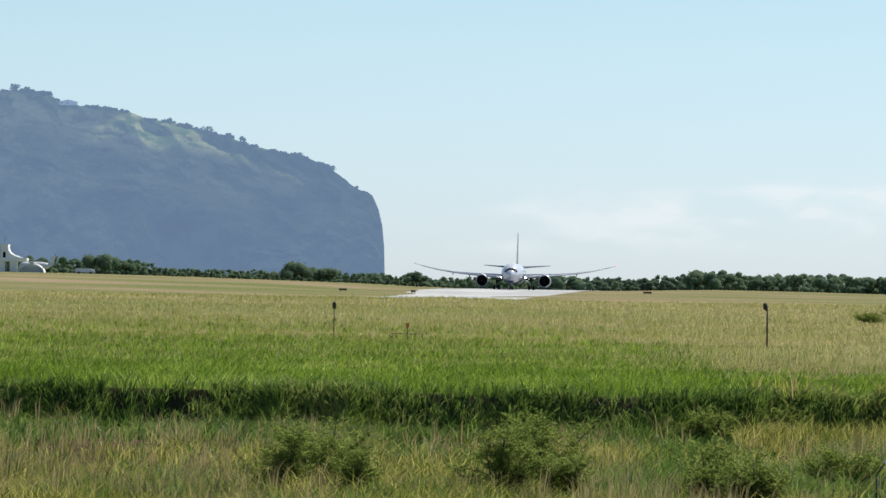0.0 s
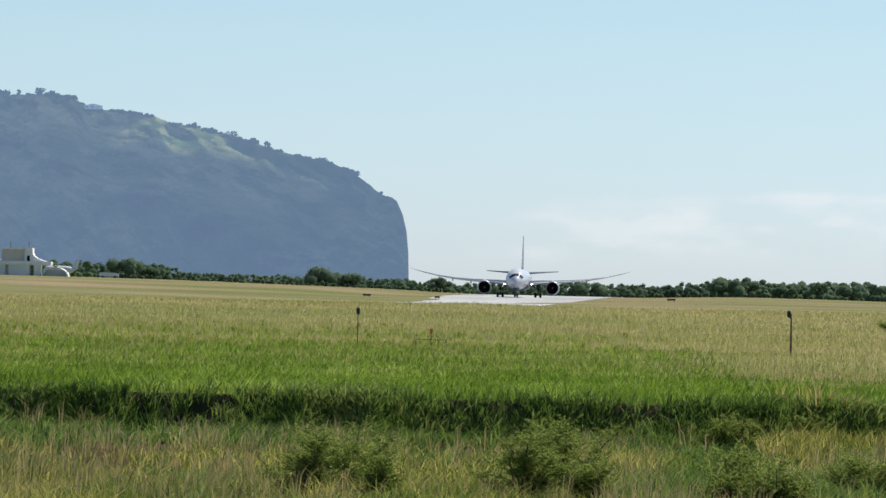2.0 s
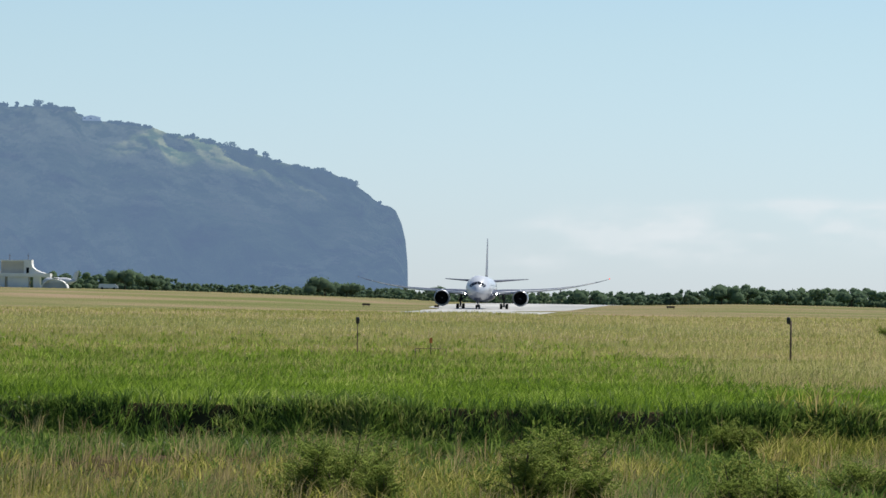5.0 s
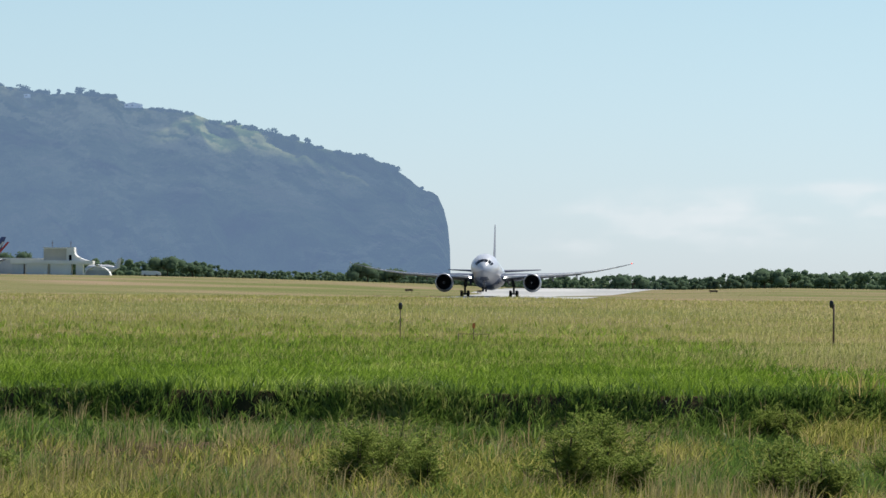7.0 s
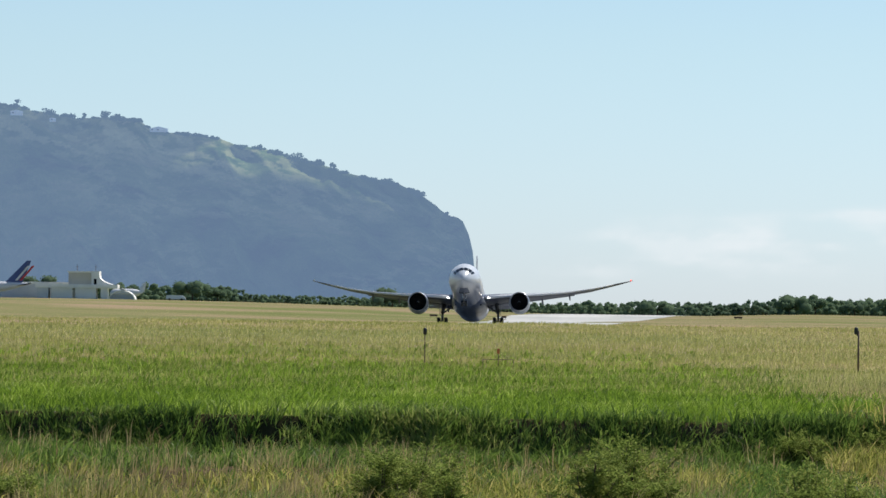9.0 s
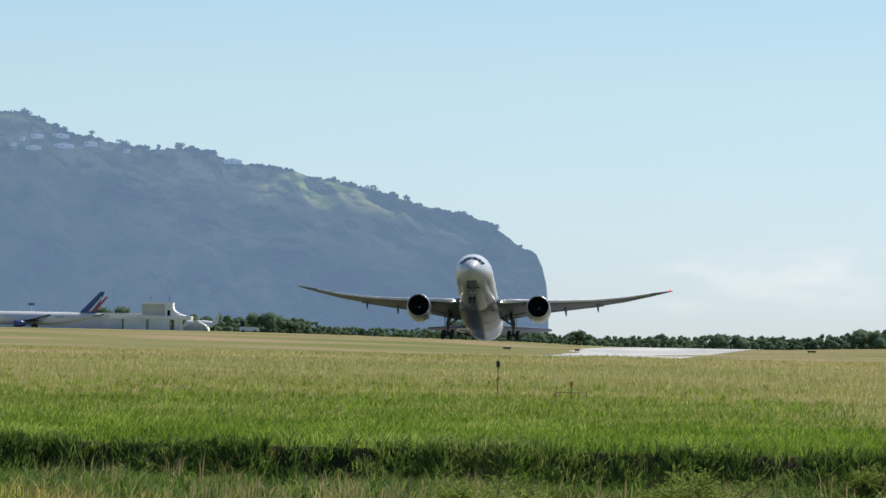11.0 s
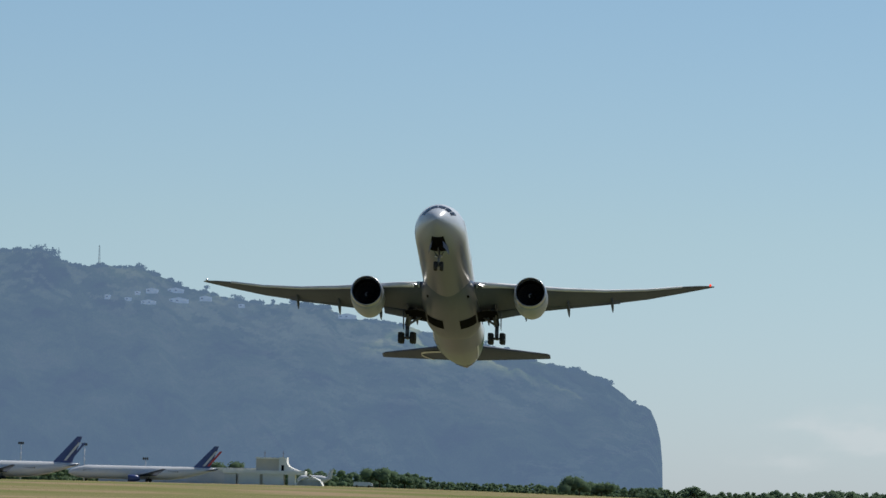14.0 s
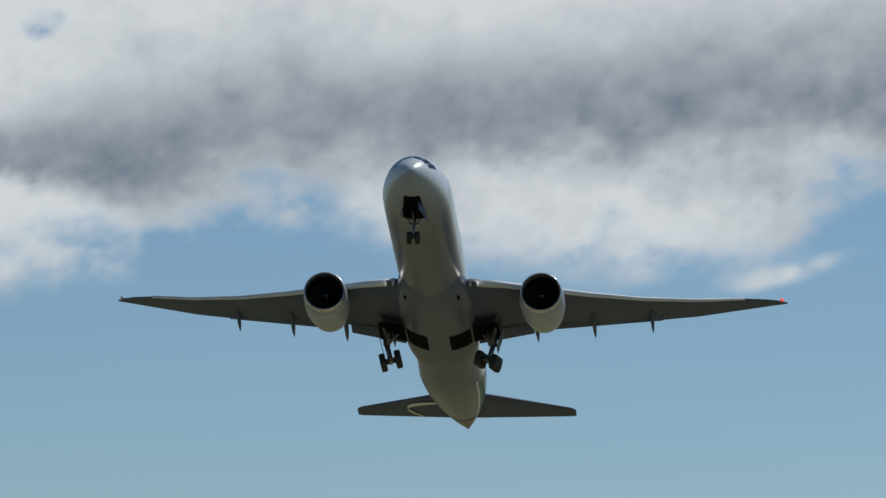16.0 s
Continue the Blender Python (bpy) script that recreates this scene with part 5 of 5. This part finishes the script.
# ---- on the mountain ----
def slope_point(az, el):
    """The place on the front of the mountain at a bearing and height."""
    i = int(np.argmin(np.abs(RIDGE_U - az)))
    col = SLOPE[i]
    e = np.degrees(np.arctan2(col[:, 2] - EYE[2], np.hypot(col[:, 0], col[:, 1])))
    return Vector(col[int(np.argmin(np.abs(e - el)))])


# House walls and panes glow with the same painted haze as the slope.
M_FARWALL = haze_glow(rough_paint("far_white_wall", [(0.50, 0.48, 0.44), (0.62, 0.60, 0.55)], 0.2, 0.8, bump=0.1), HAZE_COLOUR)
M_FARPANE = haze_glow(rough_paint("far_window_pane", [(0.03, 0.03, 0.03), (0.05, 0.05, 0.05)], 0.2, 0.4, bump=0.0), HAZE_COLOUR)


def ridge_house(az, el, w, h):
    p = slope_point(az, el)
    ob = empty("house", Matrix.Translation(p), "small white house high on the mountain slope", "house", "houses on the mountain")
    bm = bmesh.new()
    w, h = w * 0.8, h * 0.75
    box(bm, -w / 2, w / 2, -4.5, 5, -1.0, h, 0.05)
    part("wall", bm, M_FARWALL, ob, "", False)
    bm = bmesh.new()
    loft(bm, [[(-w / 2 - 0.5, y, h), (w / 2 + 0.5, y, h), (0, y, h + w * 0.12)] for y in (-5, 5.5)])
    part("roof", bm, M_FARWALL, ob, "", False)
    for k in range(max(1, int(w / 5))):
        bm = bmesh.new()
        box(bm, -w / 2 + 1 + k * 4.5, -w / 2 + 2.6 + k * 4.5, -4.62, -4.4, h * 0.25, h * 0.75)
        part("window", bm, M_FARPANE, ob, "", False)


for a, e, w, h in ((-5.52, 1.885, 11, 3), (-5.30, 1.89, 15, 2.5), (-5.95, 1.825, 5, 3), (-5.55, 1.78, 14, 2), (-5.27, 1.80, 18, 2.5), (-5.01, 1.825, 11, 3),
                   (-3.64, 1.69, 17, 2.2), (-5.75, 1.80, 6, 2), (-5.66, 1.87, 5, 2), (-4.66, 1.77, 6, 2)):
    ridge_house(a, e, w, h)


def ridge_tree(az, h, w, seed):
    i = int(np.argmin(np.abs(RIDGE_U - az)))
    p = Vector(SLOPE[i, -1]) - Vector((0, 0, 1.2))
    rng = np.random.default_rng(seed)
    ob = empty("ridge_tree", Matrix.Translation(p), "small dark tree on the mountain ridge", "tree", "trees on the ridge")
    bm = bmesh.new()
    tube(bm, (0, 0, -2), (0, 0, h * 0.6), 0.5, 0.3, 6)
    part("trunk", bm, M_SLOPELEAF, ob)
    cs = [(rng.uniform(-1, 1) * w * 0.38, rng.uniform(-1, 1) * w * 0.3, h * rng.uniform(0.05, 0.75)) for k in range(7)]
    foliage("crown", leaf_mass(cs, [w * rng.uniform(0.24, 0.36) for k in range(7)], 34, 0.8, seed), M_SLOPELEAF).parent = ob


# Leaves carry the painted haze glow too, a touch stronger than the slope.
M_SLOPELEAF = haze_glow(leafy("ridge_leaves", [(0.04, 0.07, 0.03), (0.06, 0.10, 0.04), (0.09, 0.13, 0.05)], 0.4, 0.01), tuple(1.03 * c for c in HAZE_COLOUR))
rr = random.Random(7)
for k in range(150):
    a = rr.uniform(-7.8, -1.0)
    ridge_tree(a, rr.uniform(0.6, 2.4), rr.uniform(3, 8), 400 + k)
for k, (a, h, w) in enumerate([(-4.16, 7, 8), (-4.05, 4, 7), (-6.62, 5, 14), (-6.5, 5, 12), (-2.66, 5, 3), (-2.5, 5, 3), (-2.1, 6, 4), (-1.95, 6, 6), (-2.3, 5, 9),
                               (-0.85, 3, 3), (-5.0, 7, 6), (-4.7, 5, 9), (-5.65, 4, 10), (-4.35, 6, 3)]):
    ridge_tree(a, h, w, 500 + k)


def mast(az, high):
    i = int(np.argmin(np.abs(RIDGE_U - az)))
    ob = empty("radio_mast", Matrix.Translation(Vector(SLOPE[i, -1])), "thin pale radio mast on the ridge", "mast", "radio masts")
    bm = bmesh.new()
    for q in range(3):
        tube(bm, (math.cos(q * 2.1) * 0.9, math.sin(q * 2.1) * 0.9, -2), (math.cos(q * 2.1) * 0.3, math.sin(q * 2.1) * 0.3, high), 0.22, 0.16, 5)
    for z in np.arange(0, high, 3.0):
        box(bm, -0.7, 0.7, -0.1, 0.1, z, z + 0.25)
    part("lattice", bm, M_GREYWALL, ob, "", False)


for a, h in ((-7.64, 22), (-7.06, 9), (-6.05, 16)):
    mast(a, h)


# ---- field furniture ----
def field_lamp(az, dist, high, twin=False):
    x, y = at_view(az, dist)
    ob = empty("field_lamp", pose(x, y, float(ground_z(x, y)) - 0.1), "thin black lamp post standing in the tall grass", "lamp", "lamp posts in the field")
    bm = bmesh.new()
    tube(bm, (0, 0, 0), (0.0, 0, high + (0.12 if twin else 0.0)), 0.05 if twin else 0.028, 0.045 if twin else 0.025, 10)
    part("post", bm, M_RUST, ob)
    bm = bmesh.new()
    hx = -0.12 if twin else 0.0
    turned_rings = [[(hx + r * math.cos(q), r * math.sin(q), high + z) for q in np.linspace(0, 2 * math.pi, 14, endpoint=False)]
                    for z, r in ((-0.06, 0.05), (-0.04, 0.085), (0.10, 0.10), (0.20, 0.10), (0.27, 0.075), (0.30, 0.03))]
    loft(bm, turned_rings)
    if twin:
        tube(bm, (-0.12, 0, high), (0, 0, high - 0.15), 0.03, 0.03, 8)
    part("lamp_head", bm, M_BLACK, ob, "black lamp head")


field_lamp(-1.04, 300, 1.72)
field_lamp(3.14, 290, 2.1, True)


def marker(az, dist):
    x, y = at_view(az, dist)
    ob = empty("marker_board", pose(x, y, float(ground_z(x, y)) - 0.05), "small orange marker on a low frame in the grass", "marker")
    bm = bmesh.new()
    tube(bm, (0, 0, 0), (0, 0, 0.8), 0.02, 0.02, 8)
    part("marker_post", bm, M_RUST, ob, "thin rusty post")
    bm = bmesh.new()
    box(bm, -0.07, 0.07, -0.05, 0.05, 0.78, 1.04, 0.02)
    part("marker_head", bm, M_ORANGE, ob, "small orange marker", False)
    bm = bmesh.new()
    tube(bm, (-0.75, 0, 0.5), (0.75, 0, 0.5), 0.018, 0.018, 6)
    tube(bm, (-0.75, 0, 0), (-0.75, 0, 0.5), 0.018, 0.018, 6)
    tube(bm, (0.75, 0, 0), (0.75, 0, 0.5), 0.018, 0.018, 6)
    part("frame_rail", bm, M_RUST, ob, "rusty rail")


marker(-0.33, 292)


def runway_sign(az, dist, w):
    x, y = at_view(az, dist)
    ob = empty("runway_sign", pose(x, y, float(ground_z(x, y))), "low dark sign beside the runway", "sign", "runway signs")
    bm = bmesh.new()
    box(bm, -w / 2, w / 2, -0.15, 0.15, 0.35, 0.85, 0.05)
    part("board", bm, M_RUST, ob, "", False)
    for s in (-0.35, 0.35):
        bm = bmesh.new()
        tube(bm, (s * w, 0, -0.1), (s * w, 0, 0.36), 0.05, 0.05, 8)
        part("leg", bm, M_RUST, ob)


for a, d, w in ((-0.96, 1500, 2.0), (1.98, 1560, 2.2), (-0.28, 1480, 1.2)):
    runway_sign(a, d, w)


def fence_post(az, dist):
    x, y = at_view(az, dist)
    ob = empty("fence_post", pose(x, y, float(ground_z(x, y)) - 0.1), "dark steel fence post with a cranked top", "post")
    bm = bmesh.new()
    tube(bm, (0, 0, 0), (0, 0, 0.85), 0.016, 0.016, 8)
    part("post", bm, M_BLACK, ob)
    bm = bmesh.new()
    tube(bm, (0, 0, 0.84), (0.14, 0, 1.05), 0.014, 0.014, 8)
    part("cranked_arm", bm, M_BLACK, ob, "angled top arm")
    bm = bmesh.new()
    box(bm, 0.11, 0.17, -0.03, 0.03, 1.03, 1.08, 0.01)
    part("cap", bm, M_WALL, ob, "pale cap", False)


fence_post(4.22, 101)


# ---- what moves ----
FLIGHT = [
    (0.0, 22.68, 1876.65, 1.94, 2.41, 0.06, -0.18), (1.5, 17.3, 1766.1, 1.6, 2.15, 0.08, -0.18), (2.5, 13.48, 1690.8, 1.40, 2.1, 0.06, -0.28),
    (5.5, 2.18, 1457.05, 0.60, 2.15, 0.18, -0.3), (7.0, -4.24, 1336.0, 0.27, 1.85, 2.75, -0.4), (8.5, -10.25, 1212.0, 0.02, 1.67, 6.18, -0.9),
    (9.5, -14.5, 1127.2, 0.35, 1.6, 8.2, -0.6), (10.2, -17.6, 1066.0, 1.5, 1.54, 9.5, -0.4),
    (11.0, -21.1, 993.6, 3.7, 1.48, 10.71, -0.22), (12.0, -25.25, 904.8, 7.72, 1.25, 11.98, -0.06), (12.5, -27.2, 860.2, 10.23, 1.1, 12.85, -0.08),
    (13.0, -29.3, 815.5, 13.67, 0.95, 13.85, -0.26), (14.0, -33.28, 726.4, 21.71, 0.7, 14.55, -0.5), (14.5, -35.1, 681.9, 26.56, 0.58, 15.0, -0.5),
    (15.0, -37.1, 637.3, 32.09, 0.58, 15.4, -0.4), (15.6, -39.3, 583.5, 38.87, 0.5, 16.0, -0.7), (16.0, -40.95, 547.4, 44.35, 0.4, 16.3, -0.2)]


def motions():
    walk(JET["plane"], [(t, pose(x, y, z, 0, 0, -w) @ pose(0, 0, 0, -p, 0, 0) @ pose(0, 0, 0, 0, r, 0)) for t, x, y, z, w, p, r in FLIGHT])
    # the wings bend up as they take the weight, and carry the engines with them
    lift = [(0.0, 0.0), (6.5, 0.0), (8.0, 2.0), (9.5, 4.6), (16.0, 5.0)]
    for ob, side in JET["wing"] + JET["engine"]:
        pivot = Vector((side * 3.0, 0, 4.0))
        walk(ob, [(t, Matrix.Translation(pivot) @ pose(0, 0, 0, 0, -side * a, 0) @ Matrix.Translation(-pivot)) for t, a in lift])
    # legs stretch as the wheels leave the ground; the main legs begin to fold
    for ob, side in JET["gear"]:
        pivot = Vector((side * 5.1, 0, 4.4))
        fold = [(0.0, 0.0, 0.0), (8.6, 0.0, 0.0), (9.8, -0.30, 0.0), (14.8, -0.30, 0.0), (15.5, -0.30, 8.0), (16.0, -0.30, 15.0)]
        walk(ob, [(t, Matrix.Translation(pivot + Vector((0, 0, z))) @ pose(0, 0, 0, 0, side * a, 0) @ Matrix.Translation(-pivot)) for t, z, a in fold])
    walk(JET["nose_gear"], [(t, pose(0, 0, z)) for t, z in ((0.0, 0.0), (6.4, 0.0), (7.2, -0.3), (16.0, -0.3))])
    for ob, hinge, side in JET["nose_door"]:
        walk(ob, [(t, Matrix.Translation(hinge) @ pose(0, 0, 0, 0, -side * a, 0)) for t, a in ((0.0, 0.0), (11.6, 0.0), (12.2, 45.0), (12.8, 88.0), (16.0, 88.0))])
    # Folded back, the dark lining also paints the shaded gear opening by the wing.
    for ob, hinge, side in JET["main_door"]:
        walk(ob, [(t, Matrix.Translation(hinge) @ pose(0, 0, 0, 0, -side * a, 0)) for t, a in ((0.0, 0.0), (12.9, 0.0), (13.3, 60.0), (13.6, 120.0), (13.9, 160.0), (16.0, 162.0))])
    for ob, hub, start in JET["fan"]:
        walk(ob, [(k / 10, Matrix.Translation(hub) @ pose(0, 0, 0, 0, 77.0 * k + start, 0)) for k in range(161)])
    # the bogies tip forward once the weight is off them; the wheels roll until they leave the ground
    def tip(t):
        return 15.0 * float(smooth(8.7, 9.8, t))
    for ob, place in JET["bogie"]:
        walk(ob, [(t, Matrix.Translation(place) @ pose(0, 0, 0, tip(t), 0, 0)) for t in (0.0, 8.6, 9.0, 9.4, 9.8, 16.0)])
    for ob, place, arm, last in JET["wheel"]:
        hang = tip if arm.length else (lambda t: 0.0)
        walk(ob, [(k / 10, Matrix.Translation(place) @ pose(0, 0, 0, hang(k / 10), 0, 0) @ Matrix.Translation(arm) @ pose(0, 0, 0, 80.0 * min(k, last), 0, 0))
                  for k in list(range(0, 100)) + [160]])


motions()
